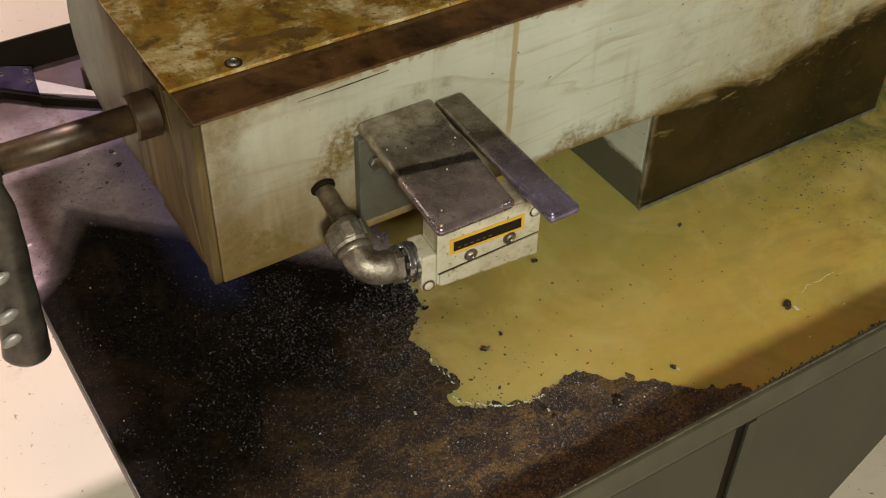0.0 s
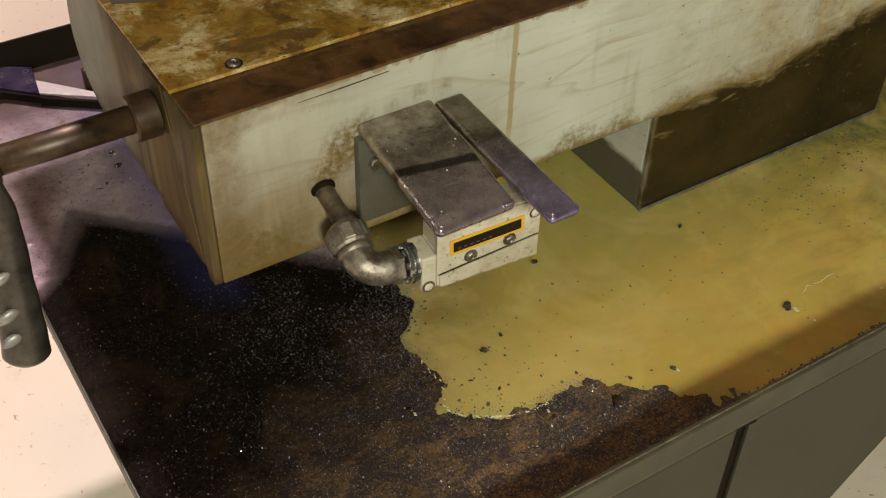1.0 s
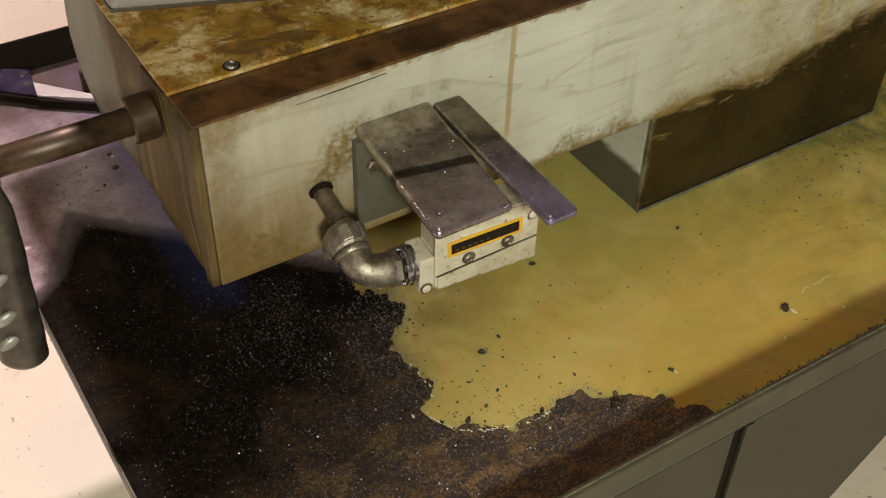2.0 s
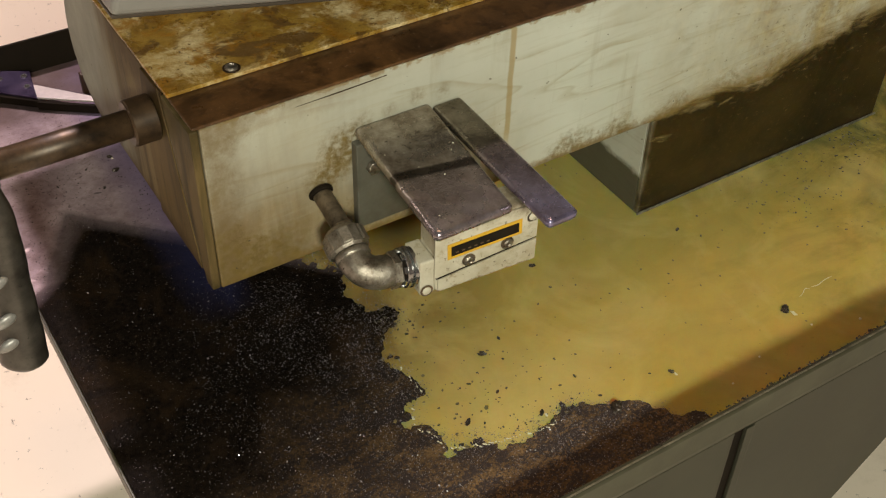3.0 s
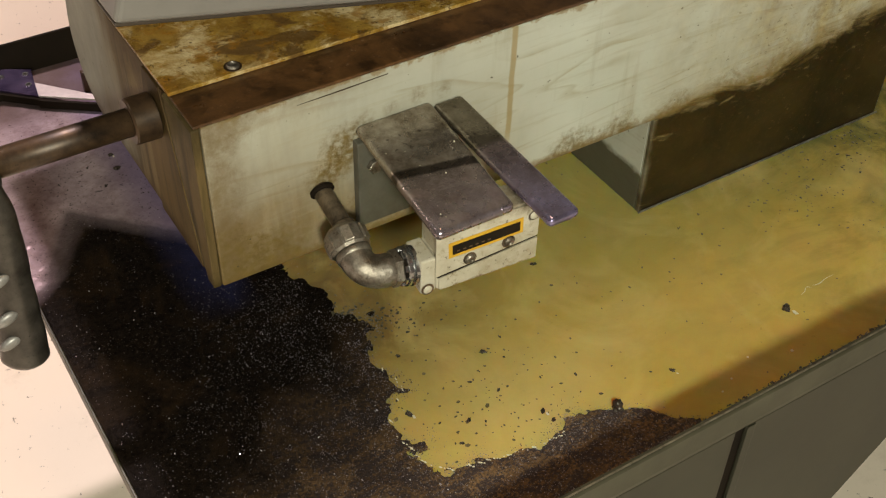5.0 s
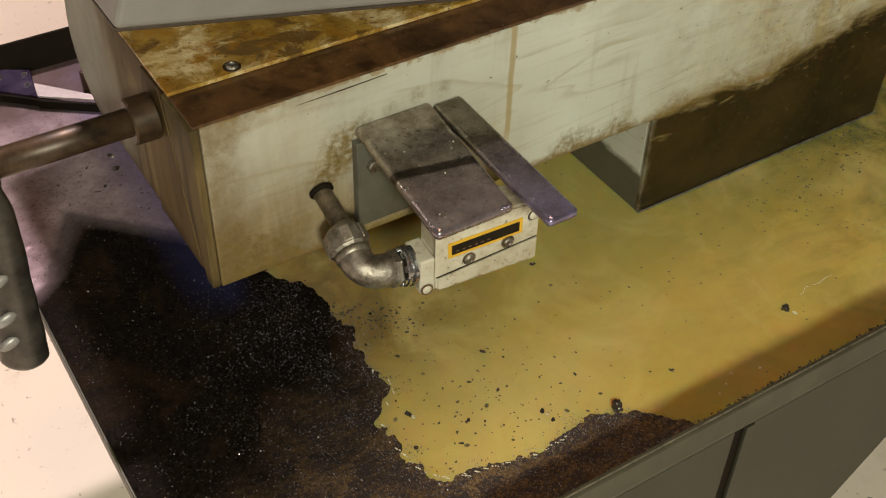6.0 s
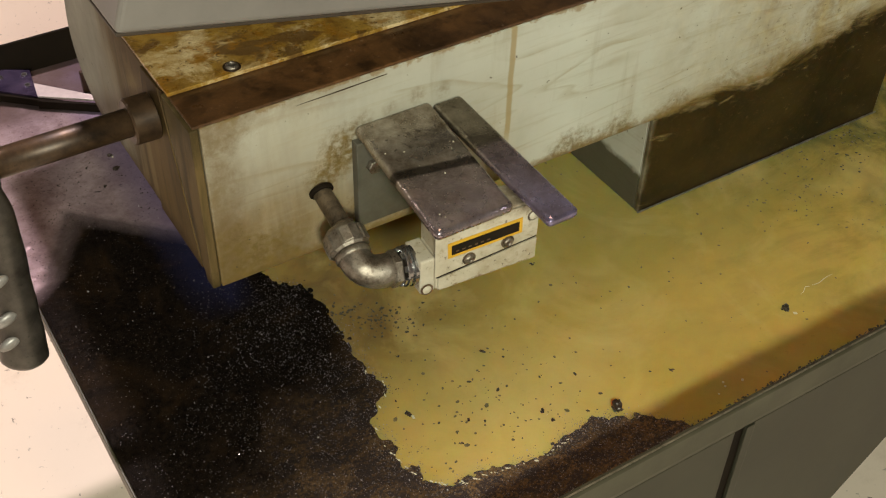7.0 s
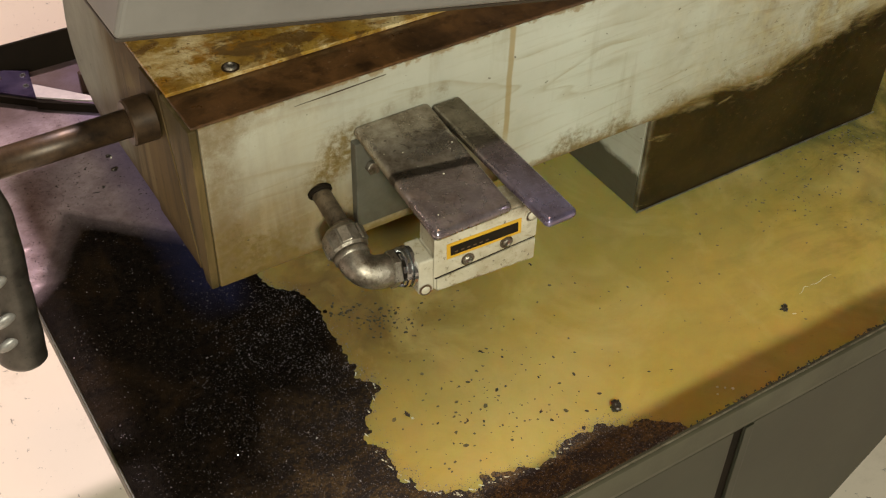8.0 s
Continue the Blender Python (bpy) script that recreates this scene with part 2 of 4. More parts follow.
def mat_flake(name, dull, bright, edge):
    """Loose metal flakes, each with its own tone."""
    n = Nodes(name)
    own = n.add("ShaderNodeNewGeometry").outputs["Random Per Island"]
    c = n.mix(n.ramp(own, (0.0, 0.0), (edge, 0.25), (1.0, 1.0)), dull, bright)
    return n.done(c, n.ramp(own, (0.0, 0.45), (1.0, 0.22)), 0.55)


def mat_cast():
    n = Nodes("pitted_zinc_casting")
    c = n.mix(n.ramp(n.noise(75, 9, 0.72), (0.36, 0), (0.66, 1)), (0.42, 0.375, 0.315), (0.11, 0.086, 0.060))
    c = n.mix(n.ramp(n.noise(260, 5), (0.60, 0), (0.70, 0.8)), c, (0.06, 0.045, 0.03))
    n.bump(n.noise(150, 8, 0.7), 0.8, 0.0011)
    return n.done(c, n.ramp(n.noise(90, 6), (0.3, 0.26), (0.7, 0.52)), 0.85)


def mat_guard(name, light, dark, stripe):
    """Oily worn steel, with a violet reflection and a dark shade line painted in."""
    n = Nodes(name)
    y = n.axis(1)
    c = n.mix(n.ramp(n.noise(55, 9, 0.72), (0.34, 0), (0.66, 1)), light, dark)
    c = n.mix(n.ramp(n.noise(200, 6), (0.60, 0), (0.70, 0.7)), c, (0.05, 0.035, 0.025))
    edge = n.math("ADD", y, n.math("MULTIPLY", n.noise(60), 0.003))
    # violet reflection towards the free end, put into the colour
    violet_sheen = n.ramp(n.math("MULTIPLY_ADD", edge, -40.0, -1.6), (0.75, 0), (1.0, 0.45 if stripe else 0.9))
    tip = n.ramp(n.math("MULTIPLY_ADD", edge, -12.0, -0.75), (0.0, (0.46, 0.37, 0.37)), (0.95, (0.33, 0.30, 0.52)))
    c = n.mix(violet_sheen, c, n.mix(n.ramp(n.noise(60, 8, 0.7), (0.40, 0.0), (0.70, 0.8)), tip, (0.13, 0.095, 0.10)))
    if stripe:
        # line of shade across the plate, painted as a dark band
        band = n.math("ABSOLUTE", n.math("ADD", n.math("MULTIPLY_ADD", n.axis(0), 0.17, edge), 0.0365))
        c = n.mix(n.ramp(n.math("MULTIPLY", band, 100.0), (0.30, 0.85), (0.50, 0)), c, (0.035, 0.027, 0.018))
    n.bump(n.math("ADD", n.noise(240, 5), n.math("MULTIPLY", n.noise(60, 6), 0.7)), 0.3, 0.0006)
    return n.done(c, n.ramp(n.noise(40, 7), (0.3, 0.17), (0.7, 0.38)), 0.85)


def mat_plain(name, a, b, scale=30, rough=0.5, metal=0.0, bump=0.2, gloss=0.5):
    n = Nodes(name)
    c = n.mix(n.ramp(n.noise(scale, 8, 0.65), (0.3, 0), (0.7, 1)), a, b)
    n.bump(n.noise(scale * 4, 6), bump, 0.0006)
    return n.done(c, n.mix(n.noise(scale * 0.6), (rough * 0.8,) * 3, (rough * 1.2,) * 3), metal, **{"Specular IOR Level": gloss})


def mat_switch():
    """Off-white enamel, chipped and grimy, rusting along the low edge."""
    n = Nodes("off_white_switch_case")
    z = n.axis(2)
    c = n.mix(n.ramp(n.noise(28, 8, 0.68), (0.34, 0), (0.66, 1)), (0.60, 0.55, 0.44), (0.40, 0.34, 0.235))
    c = n.mix(n.ramp(n.noise(85, 9, 0.74, 0.4), (0.54, 0), (0.66, 0.75)), c, (0.26, 0.19, 0.10))
    c = n.mix(n.ramp(n.noise(190, 7, 0.7), (0.60, 0), (0.67, 0.9)), c, (0.07, 0.045, 0.022))
    low = n.math("SUBTRACT", n.math("MULTIPLY_ADD", n.noise(150, 8, 0.75), 0.012, -0.0035), z)
    c = n.mix(n.ramp(n.math("MULTIPLY", low, 400.0), (0.0, 0), (0.8, 0.9)), c, n.mix(n.noise(200, 4), (0.28, 0.15, 0.03), (0.06, 0.035, 0.015)))
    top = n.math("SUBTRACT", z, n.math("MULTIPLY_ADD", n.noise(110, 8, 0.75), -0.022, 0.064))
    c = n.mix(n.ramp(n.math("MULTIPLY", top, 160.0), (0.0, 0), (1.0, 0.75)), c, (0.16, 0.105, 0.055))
    n.bump(n.noise(130, 7), 0.3, 0.0006)
    return n.done(c, n.mix(n.noise(60), (0.26,) * 3, (0.5,) * 3), 0.0)


def mat_bed():
    """Tray bottom: oily mauve steel at the back, painted shade with a bluish sheen, wet fines, rusty grit in front."""
    n = Nodes("swarf_covered_tray")
    x, y = n.axis(0), n.axis(1)
    # bare steel, rubbed and speckled
    steel = n.mix(n.ramp(n.noise(26, 8, 0.7), (0.34, 0), (0.66, 1)), (0.47, 0.365, 0.38), (0.25, 0.18, 0.19))
    steel = n.mix(n.ramp(n.noise(110, 8, 0.75, 0.3), (0.46, 0), (0.64, 0.6)), steel, (0.20, 0.13, 0.125))
    steel = n.mix(n.ramp(n.noise(60, 6, 0.6, 0.8, n.stretch(1, 1.8, 1)), (0.64, 0), (0.70, 0.9)), steel, (0.03, 0.020, 0.018))
    steel = n.mix(n.ramp(n.noise(300, 4, 0.6), (0.63, 0), (0.70, 0.85)), steel, (0.035, 0.022, 0.02))
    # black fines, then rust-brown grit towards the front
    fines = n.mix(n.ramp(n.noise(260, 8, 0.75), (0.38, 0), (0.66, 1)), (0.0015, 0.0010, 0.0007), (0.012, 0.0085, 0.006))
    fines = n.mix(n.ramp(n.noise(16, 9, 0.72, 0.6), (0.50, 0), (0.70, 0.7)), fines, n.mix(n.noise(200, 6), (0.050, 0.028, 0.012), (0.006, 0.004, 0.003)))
    rust = n.mix(n.ramp(n.noise(20, 8, 0.7, 0.5), (0.36, 0), (0.66, 1)), (0.100, 0.060, 0.031), (0.31, 0.192, 0.095))
    rust = n.mix(n.ramp(n.noise(420, 5, 0.7), (0.40, 0), (0.64, 0.8)), rust, (0.055, 0.036, 0.024))
    clump = n.math("MULTIPLY_ADD", n.noise(330, 6, 0.75), 0.55, n.math("MULTIPLY", n.noise(48, 8, 0.72, 0.6, n.stretch(0.7, 1.4, 1)), 0.55))
    grit = n.mix(n.ramp(clump, (0.51, 0), (0.57, 0.95)), rust, n.mix(n.noise(700, 2), (0.014, 0.010, 0.010), (0.085, 0.068, 0.072)))
    wob = n.math("MULTIPLY", n.math("SUBTRACT", n.noise(14, 9, 0.7, 0.5), 0.5), 0.16)
    front = n.math("MULTIPLY", n.math("ADD", n.math("ADD", n.math("MULTIPLY", x, 0.45), n.math("MULTIPLY", y, -0.9)), wob), 4.0)
    c = n.mix(n.ramp(front, (0.18, 0), (0.92, 1)), fines, grit)
    # shade painted into the colour, soft-edged, two straight sides meeting in a corner
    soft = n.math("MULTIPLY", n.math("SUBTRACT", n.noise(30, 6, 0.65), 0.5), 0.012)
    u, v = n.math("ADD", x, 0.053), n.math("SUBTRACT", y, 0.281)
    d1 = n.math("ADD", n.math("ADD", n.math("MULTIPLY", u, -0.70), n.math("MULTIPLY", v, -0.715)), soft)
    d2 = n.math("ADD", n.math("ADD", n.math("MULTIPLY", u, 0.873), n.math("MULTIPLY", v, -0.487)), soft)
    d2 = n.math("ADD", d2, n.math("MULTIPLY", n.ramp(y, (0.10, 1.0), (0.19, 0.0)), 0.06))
    shade_area = n.math("SMOOTH_MIN", n.math("MULTIPLY", d1, 42.0), n.math("MULTIPLY", d2, 34.0), 0.3)
    shade_area = n.ramp(n.math("ADD", shade_area, 0.15), (0.0, 0.0), (0.35, 0.72), (1.0, 1.0))
    # bluish reflection along the bed's end, mixed into the base colour
    blue = n.math("MULTIPLY", n.ramp(n.math("MULTIPLY_ADD", x, 20.0, n.math("MULTIPLY", n.noise(40, 6), 0.3)), (0.05, 0), (0.85, 1)), n.math("MULTIPLY", n.ramp(x, (0.040, 1.0), (0.062, 0.0)), n.ramp(n.math("MULTIPLY_ADD", y, 5.0, n.math("MULTIPLY", n.noise(60, 7), 0.12)), (0.40, 0.0), (0.62, 1.0))))
    c = n.mix(n.math("MULTIPLY", blue, n.ramp(n.noise(45, 8, 0.7), (0.34, 0.55), (0.62, 1))), c, (0.017, 0.018, 0.050))
    steel = n.mix(n.math("MULTIPLY", blue, 0.75), steel, (0.15, 0.112, 0.235))
    steel = n.mix(n.math("MULTIPLY", n.ramp(y, (0.425, 0.0), (0.450, 0.85)), n.ramp(n.noise(25, 7), (0.3, 0.6), (0.6, 1.0))), steel, (0.12, 0.078, 0.066))
    c = n.mix(shade_area, steel, c)
    dry = n.math("SUBTRACT", 1.0, shade_area)
    n.bump(n.math("ADD", n.noise(260, 5, 0.7), n.math("MULTIPLY", n.noise(900, 2), 0.7)), n.math("MULTIPLY_ADD", shade_area, 0.55, 0.15), 0.0012)
    return n.done(c, n.mix(dry, n.mix(n.noise(80), (0.26,) * 3, (0.5,) * 3), (0.34,) * 3), n.math("MULTIPLY", dry, 0.4), **{"Specular IOR Level": n.math("MULTIPLY_ADD", dry, 0.47, 0.03)})


def mat_coolant():
    n = Nodes("milky_coolant")
    x, y = n.axis(0), n.axis(1)
    c = n.mix(n.noise(7, 5, 0.6, 1.5), (0.56, 0.395, 0.098), (0.47, 0.350, 0.100))
    cloud = n.ramp(n.noise(16, 7, 0.7, 1.2, n.stretch(0.5, 1, 1)), (0.46, 0), (0.66, 0.85))
    far = n.ramp(n.math("MULTIPLY_ADD", n.axis(0), 2.2, -0.75), (0.1, 0.12), (0.9, 1))
    fine = n.math("MULTIPLY", n.ramp(n.noise(150, 4, 0.6), (0.64, 0), (0.74, 0.6)), n.ramp(n.noise(9, 5), (0.4, 0.1), (0.65, 1)))
    c = n.mix(fine, c, (0.17, 0.14, 0.05))
    # thin silty water by the bank, with the switch's shade painted in
    away = n.math("SQRT", n.math("ADD", n.math("POWER", n.math("SUBTRACT", x, 0.130), 2.0), n.math("POWER", n.math("MULTIPLY", n.math("ADD", y, -0.045), 0.8), 2.0)))
    silt_shade = n.math("MULTIPLY", n.ramp(away, (0.04, 0.95), (0.15, 0.0)), n.ramp(n.noise(22, 8, 0.65, 1.0), (0.30, 0.65), (0.66, 1.0)))
    veils = n.ramp(n.noise(11, 8, 0.66, 1.6, n.stretch(1, 1.5, 1)), (0.44, 0), (0.70, 0.5))
    c = n.mix(veils, c, (0.42, 0.296, 0.082))
    # shade by and under the saw bed, painted as an olive tint
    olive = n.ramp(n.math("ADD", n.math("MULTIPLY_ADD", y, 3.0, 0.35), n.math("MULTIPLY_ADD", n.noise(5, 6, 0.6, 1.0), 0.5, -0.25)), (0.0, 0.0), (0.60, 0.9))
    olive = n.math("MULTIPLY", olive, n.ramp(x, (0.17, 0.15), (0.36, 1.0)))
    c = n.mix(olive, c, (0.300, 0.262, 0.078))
    c = n.mix(silt_shade, c, (0.175, 0.112, 0.048))
    c = n.mix(n.math("MULTIPLY", cloud, far), c, (0.20, 0.185, 0.055))
    end = n.math("MULTIPLY", n.ramp(x, (0.56, 0.0), (0.74, 0.9)), n.ramp(n.noise(30, 8, 0.72, 0.8), (0.42, 0.1), (0.64, 1.0)))
    c = n.mix(end, c, (0.105, 0.10, 0.04))
    pale = n.ramp(n.noise(8, 6, 0.6, 1.0, n.stretch(1.2, 1, 1)), (0.52, 0), (0.72, 0.55))
    c = n.mix(pale, c, (0.64, 0.49, 0.19))
    # paler patch in the pool's front left
    front_dist = n.math("SQRT", n.math("ADD", n.math("POWER", n.math("SUBTRACT", x, 0.17), 2.0), n.math("POWER", n.math("ADD", y, 0.17), 2.0)))
    c = n.mix(n.math("MULTIPLY", n.ramp(front_dist, (0.03, 0.8), (0.15, 0.0)), n.ramp(n.noise(14, 7, 0.62, 0.8), (0.30, 0.4), (0.62, 1.0))), c, (0.70, 0.52, 0.19))
    n.bump(n.noise(6, 2), 0.04, 0.002)
    return n.done(c, 0.05, 0.0, IOR=1.34, **{"Subsurface Weight": 1.0, "Subsurface Radius": (1.0, 0.42, 0.10), "Subsurface Scale": 0.022})


def mat_floor():
    n = Nodes("workshop_floor_coating")
    c = n.mix(n.noise(3, 8, 0.6), (0.80, 0.69, 0.57), (0.70, 0.60, 0.48))
    c = n.mix(n.ramp(n.noise(85, 6, 0.62, 0.5), (0.645, 0), (0.69, 0.85)), c, (0.10, 0.08, 0.06))
    c = n.mix(n.ramp(n.noise(12, 9, 0.75), (0.55, 0), (0.8, 0.35)), c, (0.36, 0.29, 0.20))
    n.bump(n.noise(40, 6), 0.1, 0.001)
    return n.done(c, 0.45)


M = {
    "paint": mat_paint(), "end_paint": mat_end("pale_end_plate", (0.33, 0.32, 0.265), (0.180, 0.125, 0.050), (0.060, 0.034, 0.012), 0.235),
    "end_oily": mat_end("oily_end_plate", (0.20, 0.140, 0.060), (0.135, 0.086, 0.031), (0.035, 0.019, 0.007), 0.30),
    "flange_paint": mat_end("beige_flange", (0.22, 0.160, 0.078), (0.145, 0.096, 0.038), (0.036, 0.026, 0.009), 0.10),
    "groove": mat_plain("dark_gap_and_scratch", (0.050, 0.028, 0.010), (0.022, 0.012, 0.004), 30, 0.35), "cover": mat_cover(), "ledge": mat_ledge(), "bed": mat_bed(), "coolant": mat_coolant(), "floor": mat_floor(),
    "steel": mat_guard("worn_oily_steel", (0.52, 0.46, 0.39), (0.17, 0.13, 0.09), True),
    "lever": mat_guard("violet_sheen_steel", (0.26, 0.22, 0.17), (0.12, 0.10, 0.07), False), "strip": mat_steel("indigo_strip", (0.26, 0.20, 0.36), (0.06, 0.042, 0.11), 0.16),
    "shaft": mat_steel("brown_oiled_shaft", (0.085, 0.050, 0.026), (0.010, 0.0055, 0.003), 0.38, 0.4, 45),
    "zinc": mat_cast(),
    "nut": mat_steel("bright_zinc_nut", (0.62, 0.62, 0.62), (0.38, 0.37, 0.36), 0.22, 0.95, 60),
    "conduit": mat_steel("grimy_conduit", (0.20, 0.15, 0.10), (0.035, 0.026, 0.018), 0.34, 0.6, 90),
    "crank": mat_steel("cast_crank", (0.085, 0.074, 0.062), (0.026, 0.021, 0.017), 0.32, 0.45, 45),
    "switch": mat_switch(), "grime": mat_plain("brown_grime", (0.14, 0.085, 0.05), (0.07, 0.04, 0.022), 40, 0.4),
    "yellow": mat_plain("yellow_label", (0.72, 0.42, 0.03), (0.55, 0.30, 0.03), 60, 0.4),
    "ink": mat_plain("label_ink", (0.006, 0.005, 0.004), (0.022, 0.014, 0.007), 60, 0.6, 0.0, 0.2, 0.2),
    "flange": mat_plain("grey_green_flange", (0.105, 0.098, 0.078), (0.045, 0.040, 0.028), 30, 0.4),
    "rim": mat_plain("olive_tray_paint", (0.056, 0.053, 0.031), (0.028, 0.026, 0.014), 30, 0.45),
    "cabinet": mat_plain("olive_cabinet_paint", (0.025, 0.0250, 0.0130), (0.015, 0.0152, 0.008), 8, 0.42),
    "worn_edge_glint": mat_plain("bare_edge_and_glint", (0.34, 0.31, 0.25), (0.06, 0.052, 0.035), 90, 0.35, 0.5),
    "grey_flake": mat_flake("grey_violet_swarf", (0.045, 0.036, 0.036), (0.50, 0.45, 0.50), 0.45),
    "post": mat_plain("oily_brown_post", (0.070, 0.036, 0.020), (0.030, 0.014, 0.008), 30, 0.35),
    "black": mat_plain("black_steel", (0.006, 0.004, 0.0022), (0.013, 0.008, 0.004), 25, 0.75, 0.0, 0.2, 0.12),
    "arm": mat_plain("grey_bandsaw_head_paint", (0.200, 0.185, 0.168), (0.15, 0.137, 0.123), 12, 0.42),
    "arm_dark": mat_plain("dark_brown_steel", (0.048, 0.034, 0.022), (0.025, 0.017, 0.011), 20, 0.5),
    "wall": mat_plain("mauve_wall_paint", (0.24, 0.19, 0.17), (0.20, 0.155, 0.14), 3, 0.7),
    "ceiling": mat_plain("dim_ceiling", (0.12, 0.10, 0.10), (0.09, 0.08, 0.08), 3, 0.8),
    "worn": mat_plain("pale_grip_highlight", (0.33, 0.31, 0.29), (0.16, 0.145, 0.13), 120, 0.4, 0.3),
    "debris": mat_steel("black_swarf", (0.055, 0.038, 0.027), (0.012, 0.009, 0.006), 0.30, 0.3, 200),
    "flake": mat_flake("bright_swarf", (0.08, 0.068, 0.068), (0.85, 0.80, 0.83), 0.65),
    "bright": mat_plain("bare_bright_steel", (0.80, 0.70, 0.66), (0.6, 0.52, 0.50), 60, 0.35, 0.35),
    "speck": mat_plain("sunken_specks", (0.21, 0.16, 0.065), (0.08, 0.06, 0.026), 200, 0.3),
    "sunk": mat_plain("drowned_fines", (0.085, 0.068, 0.030), (0.030, 0.024, 0.011), 200, 0.3),
    "bubble": mat_plain("white_froth_and_glint", (0.80, 0.76, 0.62), (0.7, 0.65, 0.5), 300, 0.08),
}

# ---------------------------------------------------------------- mesh helpers


def part(name, bm, material, parent=None, label="", smooth=False):
    me = bpy.data.meshes.new(name)
    bm.to_mesh(me)
    bm.free()
    if smooth:
        me.polygons.foreach_set("use_smooth", [True] * len(me.polygons))
    me.materials.append(M[material])
    ob = new(name, me)
    ob.parent = parent
    return tagged(ob, label)


def empty(name, at, label, category, group="", kind=""):
    ob = new(name)
    ob.empty_display_size = 0.02
    ob.location = at
    return tagged(ob, label, category, group, kind)


def block(x0, x1, y0, y1, z0, z1, bevel=0.0, segments=2, m=None):
    bm = bmesh.new()
    bmesh.ops.create_cube(bm, size=1, matrix=Matrix.Translation(((x0 + x1) / 2, (y0 + y1) / 2, (z0 + z1) / 2)) @ Matrix.Diagonal((x1 - x0, y1 - y0, z1 - z0, 1)))
    if bevel:
        bmesh.ops.bevel(bm, geom=bm.edges[:], offset=bevel, segments=segments, affect="EDGES", profile=0.5)
    if m:
        bm.transform(m)
    return bm


def prism(points, axis, a, b, bevel=0.0, segments=2):
    """A plate cut to an outline; axis 0: outline in y, z; 1: in x, z; 2: in x, y."""
    def at(p, h):
        v = list(p)
        v.insert(axis, h)
        return v
    bm = bmesh.new()
    lo = [bm.verts.new(at(p, a)) for p in points]
    hi = [bm.verts.new(at(p, b)) for p in points]
    bm.faces.new(lo)
    bm.faces.new(hi)
    for i in range(len(points)):
        j = (i + 1) % len(points)
        bm.faces.new((lo[i], lo[j], hi[j], hi[i]))
    bmesh.ops.recalc_face_normals(bm, faces=bm.faces[:])
    if bevel:
        bmesh.ops.bevel(bm, geom=bm.edges[:], offset=bevel, segments=segments, affect="EDGES", profile=0.5)
    return bm


def lathe(profile, m, sides=32):
    """Turned part: (along, radius) rings round the local z axis, closed at both ends."""
    bm = bmesh.new()
    rings = []
    for h, r in profile:
        rings.append([bm.verts.new((r * math.cos(2 * math.pi * k / sides), r * math.sin(2 * math.pi * k / sides), h)) for k in range(sides)])
    for p, q in zip(rings, rings[1:]):
        for k in range(sides):
            bm.faces.new((p[k], p[(k + 1) % sides], q[(k + 1) % sides], q[k]))
    bm.faces.new(rings[0][::-1])
    bm.faces.new(rings[-1])
    bm.transform(m)
    bmesh.ops.recalc_face_normals(bm, faces=bm.faces[:])
    return bm


def along(p, q):
    """Pose whose z axis runs from p towards q."""
    return Matrix.Translation(p) @ (Vector(q) - Vector(p)).to_track_quat("Z", "Y").to_matrix().to_4x4()


def sweep(path, radii, sides=24, flat=1.0):
    """Tube along points with a radius at each; flat squashes it across."""
    bm = bmesh.new()
    rings = []
    path = [Vector(p) for p in path]
    for i, p in enumerate(path):
        d = (path[min(i + 1, len(path) - 1)] - path[max(i - 1, 0)]).normalized()
        u = d.cross(Vector((0.3, 1, 0.2))).normalized()
        w = d.cross(u)
        rings.append([bm.verts.new(p + radii[i] * (u * math.cos(2 * math.pi * k / sides) + w * flat * math.sin(2 * math.pi * k / sides))) for k in range(sides)])
    for a, b in zip(rings, rings[1:]):
        for k in range(sides):
            bm.faces.new((a[k], a[(k + 1) % sides], b[(k + 1) % sides], b[k]))
    bm.faces.new(rings[0][::-1])
    bm.faces.new(rings[-1])
    bmesh.ops.recalc_face_normals(bm, faces=bm.faces[:])
    return bm


def bend(points, steps=8):
    """A smooth curve through control points."""
    P = [Vector(p) for p in points]
    P = [2 * P[0] - P[1], *P, 2 * P[-1] - P[-2]]
    out = []
    for i in range(1, len(P) - 2):
        for s in range(steps):
            t = s / steps
            a, b, c, d = P[i - 1:i + 3]
            out.append(0.5 * (2 * b + (c - a) * t + (2 * a - 5 * b + 4 * c - d) * t * t + (3 * b - a - 3 * c + d) * t ** 3))
    return out + [P[-2]]


def grain(x, y, scale, seed):
    """Smooth random field over the plan, 0 to 1."""
    rng = np.random.RandomState(seed)
    table = rng.rand(256, 256)
    u, v = np.asarray(x) * scale + 40.3, np.asarray(y) * scale + 61.7
    i, j = np.floor(u).astype(int), np.floor(v).astype(int)
    fu, fv = u - i, v - j
    fu, fv = fu * fu * (3 - 2 * fu), fv * fv * (3 - 2 * fv)
    g = lambda a, b: table[a % 256, b % 256]
    return (g(i, j) * (1 - fu) + g(i + 1, j) * fu) * (1 - fv) + (g(i, j + 1) * (1 - fu) + g(i + 1, j + 1) * fu) * fv


